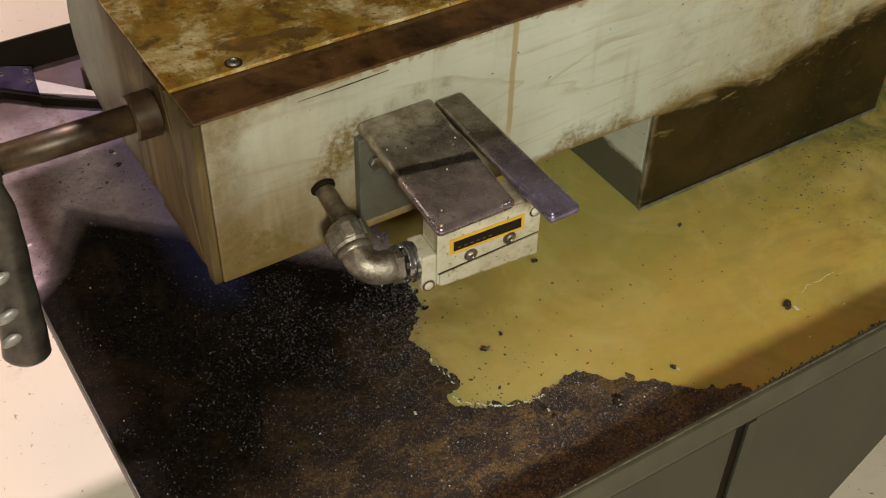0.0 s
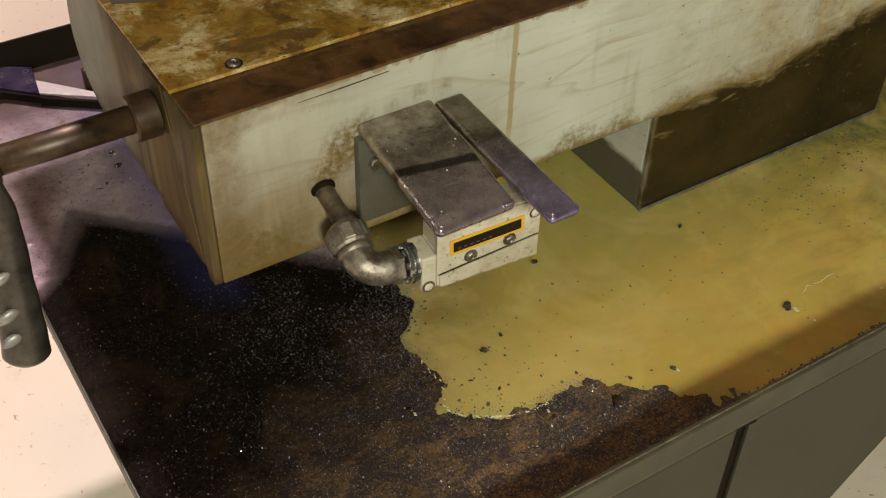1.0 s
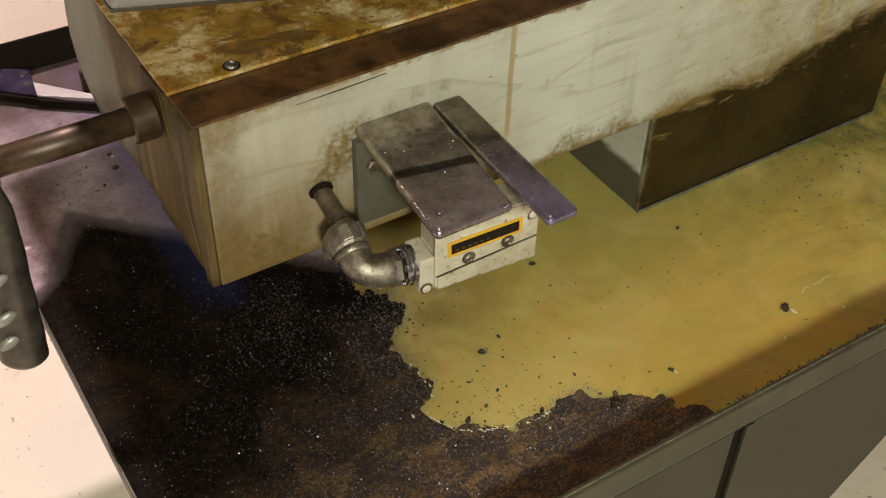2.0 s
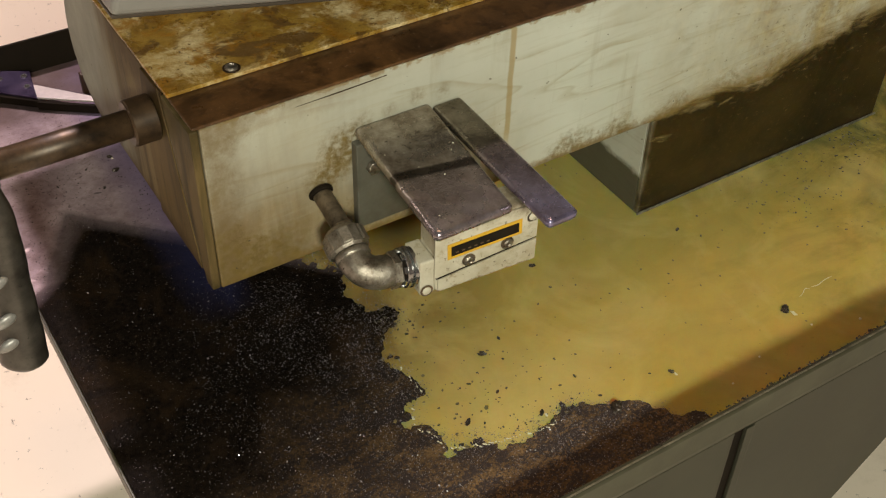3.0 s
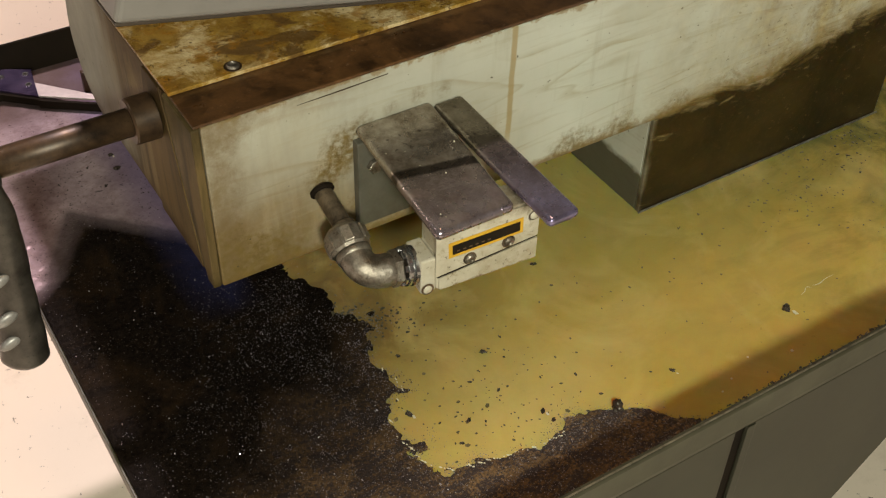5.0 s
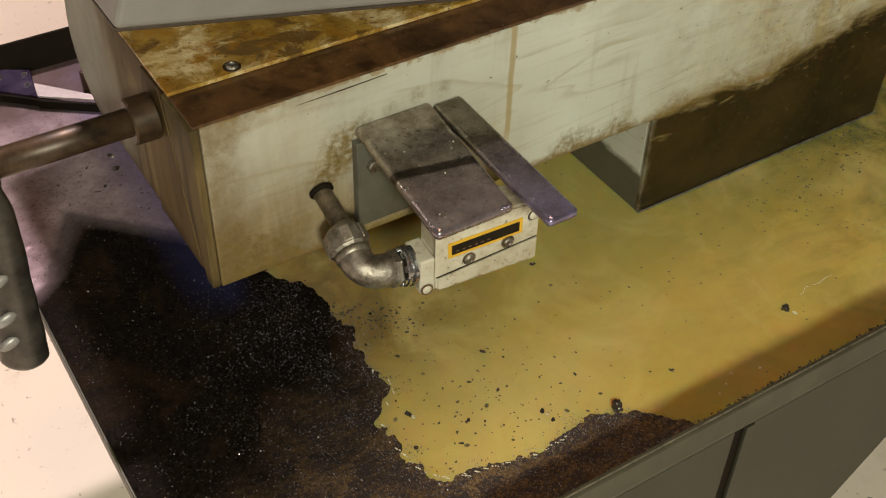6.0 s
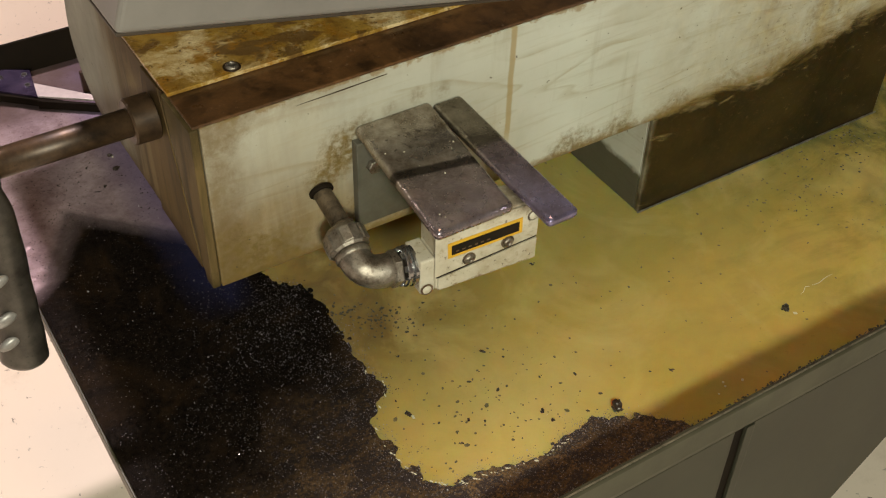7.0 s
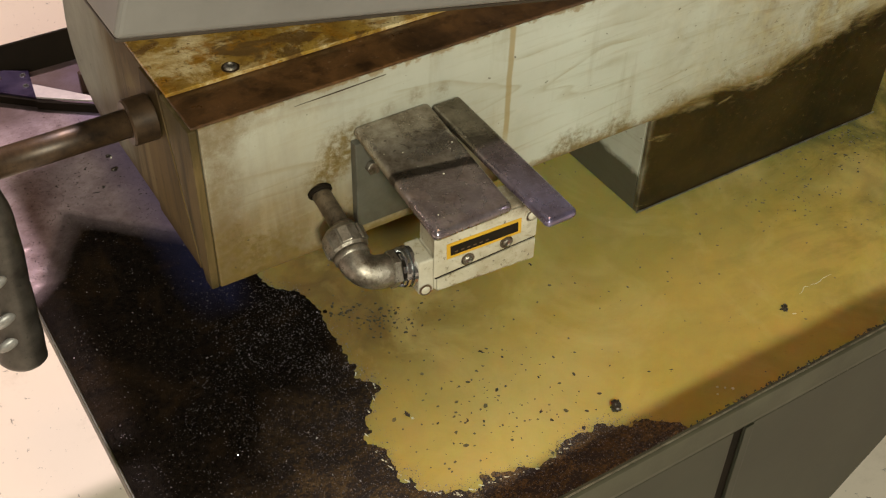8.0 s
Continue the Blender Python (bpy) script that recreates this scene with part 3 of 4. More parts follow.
# ---------------------------------------------------------------- the room
FLOOR = -0.55
part("floor", block(-3.5, 4.5, -4, 4.5, FLOOR - 0.1, FLOOR), "floor")
tagged(bpy.data.objects["floor"], "beige coated workshop floor with dark specks and scratches", "floor", kind="structure")
for nm, b in (("wall_north", (-3.5, 4.5, 4.5, 4.6)), ("wall_south", (-3.5, 4.5, -4.1, -4)), ("wall_west", (-3.6, -3.5, -4.1, 4.6)), ("wall_east", (4.5, 4.6, -4.1, 4.6))):
    tagged(part(nm, block(*b, FLOOR - 0.1, 2.75), "wall"), "plain mauve painted workshop wall", "wall", kind="structure")
tagged(part("ceiling", block(-3.6, 4.6, -4.1, 4.6, 2.75, 2.85), "ceiling"), "dim plain workshop ceiling", "ceiling", kind="structure")

# ---------------------------------------------------------------- cabinet and tray
TX0, TX1, TY0, TY1, RIM = -0.1125, 1.05, -0.2525, 0.526, 0.045


def build_cabinet():
    c = empty("saw_cabinet", (0.45, 0.1, FLOOR), "olive painted steel cabinet with a dark seam under the tray", "cabinet")
    inv = Matrix.Translation((-0.45, -0.1, -FLOOR))
    def put(name, bm, mat, label=""):
        bm.transform(inv)
        return part(name, bm, mat, c, label)
    # added black strip gives the open seam its shade
    put("seam_backing", block(0.3050, 0.3300, -0.2559, -0.2556, FLOOR + 0.03, 0.0122), "black", "black strip standing in for the shade inside the seam")
    put("folded_edge", block(0.3236, 0.3330, -0.2596, -0.2583, FLOOR + 0.02, 0.0122, 0.0009), "cabinet", "rounded folded panel edge")
    put("front_panel", block(0.03, 0.3120, -0.2582, -0.2560, FLOOR + 0.02, 0.0125, 0.0006), "cabinet")
    put("side_panel", prism([(0.3236, 0.0125), (0.3236, FLOOR + 0.02), (0.335, FLOOR + 0.02), (0.489, -0.215), (0.543, -0.154), (0.685, 0.0125)], 1, -0.2582, -0.2560, 0.0006), "cabinet")
    put("carcass", prism([(0.04, -0.0115), (0.67, -0.0115), (0.53, -0.160), (0.48, -0.215), (0.33, FLOOR), (0.04, FLOOR)], 1, -0.232, 0.46), "black", "dark inner carcass behind the seam")
    put("base_block", block(0.50, 0.96, -0.06, 0.46, FLOOR, -0.0115, 0.004), "cabinet")


def build_tray():
    t = empty("coolant_tray", (0, 0, -0.011), "oily steel coolant tray with upturned olive rims", "tray")
    inv = Matrix.Translation((0, 0, 0.011))
    def put(name, bm, mat, label=""):
        bm.transform(inv)
        return part(name, bm, mat, t, label)
    put("tray_bottom", block(TX0, TX1, TY0, TY1, -0.011, -0.009), "black")
    put("front_rim", block(TX0, TX1, TY0 - 0.003, TY0, -0.011, RIM, 0.0008), "rim", "olive painted front rim with chipped dirty edge")
    put("rim_lip", prism([(TY0 - 0.0032, RIM + 0.0002), (TY0 - 0.0052, RIM), (TY0 - 0.0064, RIM - 0.0015), (TY0 - 0.0068, 0.019), (TY0 - 0.0060, 0.0135), (TY0 - 0.0032, 0.0125)], 0, TX0, TX1, 0.0006), "rim", "folded lip with worn paint")
    put("rim_edge", block(TX0, TX1, TY0 - 0.0043, TY0 - 0.0028, RIM + 0.0003, RIM + 0.0008, 0.0002), "worn_edge_glint", "thin bare worn edge")
    put("side_rim", block(TX0 - 0.002, TX0, TY0, TY1, -0.011, 0.0065, 0.0006), "rim", "low dark side lip")
    put("side_rim", block(TX1, TX1 + 0.003, TY0, TY1, -0.011, RIM, 0.0008), "black")
    put("back_rim", block(TX0, TX1, TY1, TY1 + 0.003, -0.011, RIM, 0.0008), "black", "blackened back rim")


build_cabinet()
build_tray()

# the pool's bank before, while and after the level rises
LOW_BANK = [(0.24, 0.5), (0.205, 0.15), (0.177, 0.025), (0.175, -0.002), (0.146, -0.033), (0.148, -0.064), (0.152, -0.089), (0.142, -0.110),
            (0.157, -0.124), (0.176, -0.138), (0.201, -0.143), (0.226, -0.140), (0.252, -0.140), (0.265, -0.158), (0.290, -0.179), (0.311, -0.198), (0.355, -0.225), (0.38, -0.27)]
HIGH_BANK = [(0.10, 0.5), (0.085, 0.2), (0.074, 0.102), (0.073, 0.090), (0.101, 0.044), (0.098, 0.002), (0.083, -0.027), (0.098, -0.062), (0.073, -0.088),
             (0.062, -0.111), (0.066, -0.140), (0.074, -0.169), (0.094, -0.187), (0.127, -0.192), (0.168, -0.201), (0.207, -0.192), (0.232, -0.190), (0.262, -0.204), (0.287, -0.224), (0.31, -0.27)]
MID_BANK = [(0.13, 0.5), (0.103, 0.2), (0.098, 0.105), (0.105, 0.084), (0.115, 0.065), (0.113, 0.034), (0.128, 0.019), (0.150, 0.007), (0.141, -0.005), (0.123, -0.017), (0.112, -0.025),
            (0.111, -0.040), (0.119, -0.055), (0.121, -0.069), (0.120, -0.085), (0.108, -0.088), (0.098, -0.096), (0.094, -0.104), (0.092, -0.116), (0.095, -0.127), (0.102, -0.130),
            (0.096, -0.140), (0.098, -0.148), (0.110, -0.159), (0.123, -0.162), (0.137, -0.166), (0.150, -0.170), (0.163, -0.171), (0.179, -0.175), (0.196, -0.178), (0.208, -0.172),
            (0.219, -0.167), (0.234, -0.167), (0.248, -0.177), (0.271, -0.187), (0.278, -0.195), (0.281, -0.205), (0.290, -0.215), (0.300, -0.223), (0.34, -0.27)]
RISE, MID = 0.0026, 0.58


def bank(line, x, y):
    """Signed distance to a bank, positive on the dry side."""
    best = np.full(x.shape, 9.0)
    inside = np.zeros(x.shape, bool)
    loop = line + [(1.3, -0.27), (1.3, 0.5)]
    for k, (a, b) in enumerate(zip(loop, loop[1:] + loop[:1])):
        if k < len(line) - 1:
            ex, ey = b[0] - a[0], b[1] - a[1]
            s = np.clip(((x - a[0]) * ex + (y - a[1]) * ey) / (ex * ex + ey * ey), 0, 1)
            best = np.minimum(best, np.hypot(x - a[0] - s * ex, y - a[1] - s * ey))
        cross = (a[1] > y) != (b[1] > y)
        xi = a[0] + (y - a[1]) / (b[1] - a[1] if b[1] != a[1] else 1e-9) * (b[0] - a[0])
        inside ^= cross & (x < xi)
    return np.where(inside, -best, best)


def bed_level(x, y):
    """Height of the swarf's even surface over the pool's first level, shaped so that the rising pool meets each bank in turn."""
    x, y = np.asarray(x, float), np.asarray(y, float)
    lo, mi, hi = bank(LOW_BANK, x, y), bank(MID_BANK, x, y), bank(HIGH_BANK, x, y)
    early = MID * np.clip(lo / np.maximum(lo - mi, 1e-5), 0, 1)
    late = MID + (1 - MID) * np.clip(mi / np.maximum(mi - hi, 1e-5), 0, 1)
    s = np.where(mi > 0, np.where(hi > 0, np.minimum(1 + hi / 0.05, 1.0 + mi / 0.03), late), np.where(lo > 0, early, lo / 0.06))
    return np.clip(s, -2.2, 1.9) * RISE


def bed_height(x, y):
    x, y = np.asarray(x, float), np.asarray(y, float)
    rough = np.clip((0.30 - y) / 0.06, 0.12, 1)
    lumps = np.clip(grain(x, y, 95, 4) - 0.86, 0, 1) * np.clip(grain(x, y, 14, 6) - 0.35, 0, 1) * 0.022
    return bed_level(x, y) + rough * ((grain(x, y, 70, 1) - 0.5) * 0.0006 + (grain(x, y, 170, 2) - 0.5) * 0.00030 + (grain(x, y, 420, 3) - 0.5) * 0.00016 + lumps)


def build_bed():
    xs, ys = np.arange(TX0 + 0.0005, TX1, 0.0016), np.arange(TY0 + 0.0005, TY1, 0.0016)
    xs = np.concatenate([xs[xs < 0.5], np.arange(0.5, TX1 + 0.01, 0.01).clip(max=TX1 - 0.0005)])
    X, Y = np.meshgrid(xs, ys)
    Z = bed_height(X, Y)
    n, m = len(ys), len(xs)
    idx = np.arange(n * m).reshape(n, m)
    quads = np.stack([idx[:-1, :-1], idx[:-1, 1:], idx[1:, 1:], idx[1:, :-1]], -1).reshape(-1, 4)
    me = bpy.data.meshes.new("swarf_bed")
    me.from_pydata(np.stack([X, Y, Z], -1).reshape(-1, 3).tolist(), [], quads.tolist())
    me.polygons.foreach_set("use_smooth", [True] * len(me.polygons))
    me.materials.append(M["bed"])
    tagged(new("swarf_bed", me), "black oily metal fines and rusty grit over the tray bottom", "metal swarf", kind="stuff")


def shards(name, count, area, size, material, label, lift, category="metal chips", keep=None, seed=1, tall=0.5):
    """Many small bent flakes scattered on the tray bottom."""
    rng = np.random.RandomState(seed)
    x = rng.uniform(area[0], area[1], count)
    y = rng.uniform(area[2], area[3], count)
    if keep is not None:
        k = keep(x, y, rng)
        x, y = x[k], y[k]
    z = bed_height(x, y) + lift
    V, F = [], []
    for px, py, pz in zip(x, y, z):
        r = size * (0.28 + 0.85 * rng.rand() ** 2.2) * (1.6 if rng.rand() < 0.03 else 1.0)
        a = rng.uniform(0, 6.28)
        t = rng.uniform(-tall, tall, 2)
        i = len(V)
        for q, l in ((0, 1.0), (1.7, 0.6), (3.3, 1.0), (4.7, 0.5)):
            dx, dy = r * l * math.cos(a + q), r * l * math.sin(a + q)
            V.append((px + dx, py + dy, pz + r * 0.3 + dx * t[0] + dy * t[1]))
        V.append((px, py, pz - r * 0.5))
        F += [(i, i + 1, i + 2), (i, i + 2, i + 3), (i, i + 4, i + 1), (i + 1, i + 4, i + 2), (i + 2, i + 4, i + 3), (i + 3, i + 4, i)]
    me = bpy.data.meshes.new(name)
    me.from_pydata(V, [], F)
    me.materials.append(M[material])
    return tagged(new(name, me), label, category, kind="stuff")


build_bed()
def swarf_zone(x, y):
    """How thick the loose flakes lie: most along the pool's bank, few in the painted shade."""
    lo = bank(LOW_BANK, x, y)
    near = np.exp(-np.clip(lo, 0, 1) / 0.10)
    patch = 0.40 * grain(x, y, 16, 9) + 0.35 * grain(x, y, 55, 8) + 0.25 * grain(x, y, 150, 7)
    shade_area = np.clip((y - 0.75 * x - 0.02) / 0.10, 0, 1)
    return np.where(lo > -0.004, near * np.clip(3.4 * patch - 1.0, 0.06, 1) * (1 - 0.88 * shade_area), 0)


shards("grey_swarf", 190000, (TX0 + 0.004, 0.36, TY0 + 0.004, 0.3), 0.00070, "grey_flake", "fine grey-violet metal flakes lying thick beside the coolant", 0.0001,
       keep=lambda x, y, r: 1.0 * swarf_zone(x, y) > r.rand(len(x)), seed=5, tall=0.8)
shards("bright_swarf", 70000, (TX0 + 0.004, 0.36, TY0 + 0.004, 0.3), 0.00080, "flake", "fine bright metal flakes glinting on black swarf", 0.0002,
       keep=lambda x, y, r: 0.42 * swarf_zone(x, y) + 0.020 > r.rand(len(x)), seed=2, tall=0.9)
shards("dark_swarf", 16000, (TX0 + 0.004, 0.36, TY0 + 0.004, 0.34), 0.0011, "debris", "coarse black metal chips lying in the tray", 0.0002,
       keep=lambda x, y, r: (bank(LOW_BANK, x, y) > -0.004) & (grain(x, y, 25, 19) > 0.35 + r.rand(len(x)) * 0.6), seed=3)


def rim_crust():
    """Dried chips stuck along the inside of the front rim's edge."""
    rng = np.random.RandomState(12)
    bm = bmesh.new()
    for k in range(700):
        x = rng.uniform(0.30, 0.70) if k < 560 else rng.uniform(TX0, 0.3)
        if grain([x], [0.0], 60, 41)[0] < rng.rand() * 0.8:
            continue
        r = 0.0006 * rng.uniform(0.5, 1.8)
        m = Matrix.Translation((x, TY0 + rng.uniform(-0.002, 0.0015), RIM + rng.uniform(-0.0008, 0.0005))) @ Euler(rng.uniform(0, 6, 3)).to_matrix().to_4x4() @ Matrix.Diagonal((r * 1.6, r, r * 0.6, 1))
        bmesh.ops.create_icosphere(bm, subdivisions=1, radius=1, matrix=m)
    tagged(part("rim_swarf", bm, "debris"), "black dried chips crusted along the rim edge", "metal chips", kind="stuff")


rim_crust()


def build_chip(at, size, seed, bright=False):
    """One lump of swarf lying in the pool, jagged and dark."""
    rng = np.random.RandomState(seed)
    bm = bmesh.new()
    bmesh.ops.create_icosphere(bm, subdivisions=3, radius=1)
    off = Vector(rng.uniform(-50, 50, 3))
    for v in bm.verts:
        p = v.co.copy()
        v.co *= 0.85 + 0.55 * noise.noise(p * 1.6 + off) + 0.35 * noise.noise(p * 4.0 + off)
    bm.transform(Matrix.Rotation(rng.uniform(0, 6), 4, "Z") @ Matrix.Diagonal((size * 1.25, size * 0.85, size * 0.7, 1)))
    z = max(float(bed_height([at[0]], [at[1]])[0]), 0.0004) + size * 0.25
    ob = empty("metal_chip", (at[0], at[1], z), "jagged dark metal chip standing in the coolant", "metal chip", "chips in the coolant")
    part("lump", bm, "debris", ob)
    if bright:
        # white piece in place of the lamp's glint beside the lump
        part("chip_glint", prism([(-size * 0.38, -size * 0.6), (size * 0.32, -size * 0.85), (size * 0.55, size * 0.4), (size * 0.05, size * 0.8)], 2, 0.0, 0.0007, 0.0002), "bubble", ob, "white piece standing in for a glint beside the chip").matrix_basis = pose(size * 0.5, -size * 1.5, 0.0, -10, 6, 0)


CHIPS = [((0.193, -0.076), 0.0032), ((0.455, -0.171), 0.0048), ((0.443, -0.038), 0.0022), ((0.319, -0.175), 0.0026), ((0.293, -0.008), 0.0028), ((0.215, -0.068), 0.002),
         ((0.254, -0.183), 0.0058), ((0.104, -0.102), 0.003), ((0.142, -0.132), 0.0028), ((0.199, -0.155), 0.0026), ((0.201, -0.167), 0.0022), ((0.125, -0.149), 0.002), ((0.128, -0.043), 0.002), ((0.0126, 0.314), 0.0030), ((0.0150, 0.338), 0.0024), ((-0.006, 0.294), 0.0018), ((-0.012, 0.330), 0.0013), ((-0.045, 0.318), 0.0012)]
for k, (at, size) in enumerate(CHIPS):
    build_chip(at, size, 50 + k, bright=k in (1, 3, 7, 9, 14))


def build_coolant():
    """A level body of opaque coolant, with the specks that float in it."""
    bm = block(TX0 + 0.001, TX1 - 0.001, TY0 + 0.001, TY1 - 0.001, -0.0085, 0.0)
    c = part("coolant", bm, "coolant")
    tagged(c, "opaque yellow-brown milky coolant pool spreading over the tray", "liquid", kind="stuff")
    rng = np.random.RandomState(8)
    n = 4200
    x, y = rng.uniform(0.06, 0.9, n), rng.uniform(-0.25, 0.25, n)
    near = np.exp(-((x - 0.17) ** 2 + (y + 0.12) ** 2) / 0.012)
    for cx, cy, w in ((0.70, -0.008, 0.0012), (0.63, -0.125, 0.0008), (0.62, -0.006, 0.0008), (0.132, 0.012, 0.0009), (0.56, -0.057, 0.001)):
        near = np.maximum(near, 1.6 * np.exp(-((x - cx) ** 2 + (y - cy) ** 2) / w))
    keep = (bank(HIGH_BANK, x, y) < -0.003) & (0.34 * grain(x, y, 12, 31) + 0.72 * near > 0.12 + rng.rand(n) * 0.95)
    bm = bmesh.new()
    for px, py in zip(x[keep], y[keep]):
        r = 0.0014 * rng.uniform(0.25, 0.85) * (1.7 if rng.rand() < 0.06 else 1)
        m = Matrix.Translation((px, py, 0.0)) @ Matrix.Rotation(rng.uniform(0, 6), 4, "Z") @ Matrix.Diagonal((r * rng.uniform(1, 1.8), r, r * 0.4, 1))
        bmesh.ops.create_icosphere(bm, subdivisions=1, radius=1, matrix=m)
    part("floating_specks", bm, "speck", c, "dark floating specks")
    bm = bmesh.new()
    for cx, cy, w, count in ((0.136, 0.004, 0.011, 70), (0.118, 0.026, 0.009, 40), (0.158, -0.010, 0.012, 30), (0.705, -0.010, 0.016, 60), (0.66, -0.045, 0.02, 30), (0.60, -0.070, 0.02, 24), (0.15, -0.13, 0.03, 24), (0.22, -0.15, 0.03, 24)):
        for k in range(count):
            px, py, r = cx + rng.normal(0, w), cy + rng.normal(0, w * 0.7), 0.0011 * (0.35 + rng.rand() ** 2)
            if py > -0.004 and px > 0.42:
                continue
            m = Matrix.Translation((px, py, 0.0)) @ Matrix.Rotation(rng.uniform(0, 6), 4, "Z") @ Matrix.Diagonal((r * rng.uniform(1, 2.0), r, r * 0.5, 1))
            bmesh.ops.create_icosphere(bm, subdivisions=1, radius=1, matrix=m)
    part("swarf_clusters", bm, "sunk", c, "drifts of black floating fines")
    # thin pale tubes imitate the reflection off floating film
    for pts in ([(0.478, -0.1655, 0), (0.484, -0.164, 0), (0.490, -0.1605, 0), (0.494, -0.163, 0)], [(0.497, -0.1615, 0), (0.504, -0.163, 0), (0.514, -0.1612, 0), (0.524, -0.1612, 0)]):
        path = bend(pts, 6)
        part("reflection_streak", sweep(path, [0.00045 * (0.3 + math.sin(math.pi * (i + 0.5) / len(path))) for i in range(len(path))], 8, 0.5), "bubble", c, "pale wavering streak standing in for a reflection on surface film", True)
    return c


coolant = build_coolant()

# ---------------------------------------------------------------- the saw's bed
BOT, TOP = 0.112, 0.261


def build_saw_bed():
    b = empty("saw_bed", (0.42, 0.15, 0), "pale green painted steel saw bed stained with oil and rust", "machine bed")
    inv = Matrix.Translation((-0.42, -0.15, 0))
    def put(name, bm, mat, label="", parent=b, smooth=False):
        ob = part(name, bm, mat, parent, label, smooth)
        ob.matrix_parent_inverse = inv
        return ob
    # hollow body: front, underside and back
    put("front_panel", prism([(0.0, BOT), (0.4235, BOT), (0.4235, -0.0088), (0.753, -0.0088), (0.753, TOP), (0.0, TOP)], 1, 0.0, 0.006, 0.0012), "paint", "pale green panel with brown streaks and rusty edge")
    put("underside", block(0.004, 0.752, 0.007, 0.26, BOT + 0.002, BOT + 0.008), "paint")
    put("back_panel", block(0.004, 0.752, 0.280, 0.286, BOT + 0.03, TOP - 0.002), "paint")
    put("right_end", block(0.745, 0.7525, 0.007, 0.279, BOT + 0.009, TOP - 0.002), "paint")
    r, prof = 0.062, [(0.020, BOT + 0.001), (0.245, BOT + 0.001)]
    for k in range(1, 10):
        a = math.radians(-90 + k * 11.5)
        prof.append((0.248 + r * math.cos(a), BOT + 0.001 + r + r * math.sin(a)))
    prof += [(0.290, TOP - 0.004), (0.070, TOP - 0.004)]
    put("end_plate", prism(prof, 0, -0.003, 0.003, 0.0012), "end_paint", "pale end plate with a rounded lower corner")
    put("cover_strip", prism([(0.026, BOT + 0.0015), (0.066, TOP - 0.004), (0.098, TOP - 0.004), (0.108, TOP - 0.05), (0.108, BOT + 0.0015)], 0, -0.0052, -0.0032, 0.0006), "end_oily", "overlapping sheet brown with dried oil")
    # flat strip whose dark colour stands in for the gap's shade
    put("groove", prism([(0.0135, BOT + 0.0015), (0.0530, TOP - 0.004), (0.0655, TOP - 0.004), (0.0255, BOT + 0.0015)], 0, -0.0042, -0.0032), "groove", "flat dark strip painted for the shaded gap")
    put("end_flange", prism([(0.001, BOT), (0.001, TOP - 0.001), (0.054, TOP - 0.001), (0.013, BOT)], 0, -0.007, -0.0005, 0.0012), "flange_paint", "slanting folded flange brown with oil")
    put("scratch", prism([(0.072, 0.2545), (0.110, 0.2556), (0.146, 0.2566), (0.146, 0.2562), (0.108, 0.2547)], 1, -0.0005, 0.0), "groove", "thin dark scratch in the paint")
    put("ledge", block(-0.005, 0.753, 0.0, 0.0445, TOP + 0.0003, TOP + 0.003, 0.001), "ledge", "dark brown oily steel ledge")
    put("cover_plate", block(-0.006, 0.753, 0.0405, 0.292, TOP + 0.0035, TOP + 0.0065, 0.0005), "cover", "steel cover plate caked with rust and oily film")
    head = lathe([(0, 0.0062), (0.0012, 0.0062), (0.0028, 0.005), (0.0036, 0.0032), (0.0034, 0.003), (0.0022, 0.0026)], pose(0.0465, 0.0485, TOP + 0.0065) @ Matrix.Scale(0.8, 4), 24)
    screw = put("screw", head, "zinc", "round steel socket screw", smooth=True)
    put("washer", lathe([(0, 0.0066), (0.0007, 0.0066)], pose(0.0465, 0.0485, TOP + 0.0063), 24), "shaft")
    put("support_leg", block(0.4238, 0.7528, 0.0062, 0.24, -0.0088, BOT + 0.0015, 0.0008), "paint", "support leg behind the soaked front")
    # added pale strip imitates the highlight where coolant meets the leg
    put("waterline_glint", block(0.4225, 0.755, -0.0020, -0.0004, -0.008, 0.0034, 0.0006), "worn_edge_glint", "thin pale strip standing in for the waterline's highlight")
    return b


build_saw_bed()
rear = empty("rear_plate", (0.06, 0.46, -0.004), "oily brown steel plate standing in the tray behind the bed", "steel plate")
part("plate_body", block(-0.030, 0.10, -0.004, 0.003, 0.0, 0.034, 0.0010), "post", rear)
part("plate_foot", block(-0.030, 0.10, 0.0032, 0.016, 0.0, 0.005, 0.0006), "post", rear)



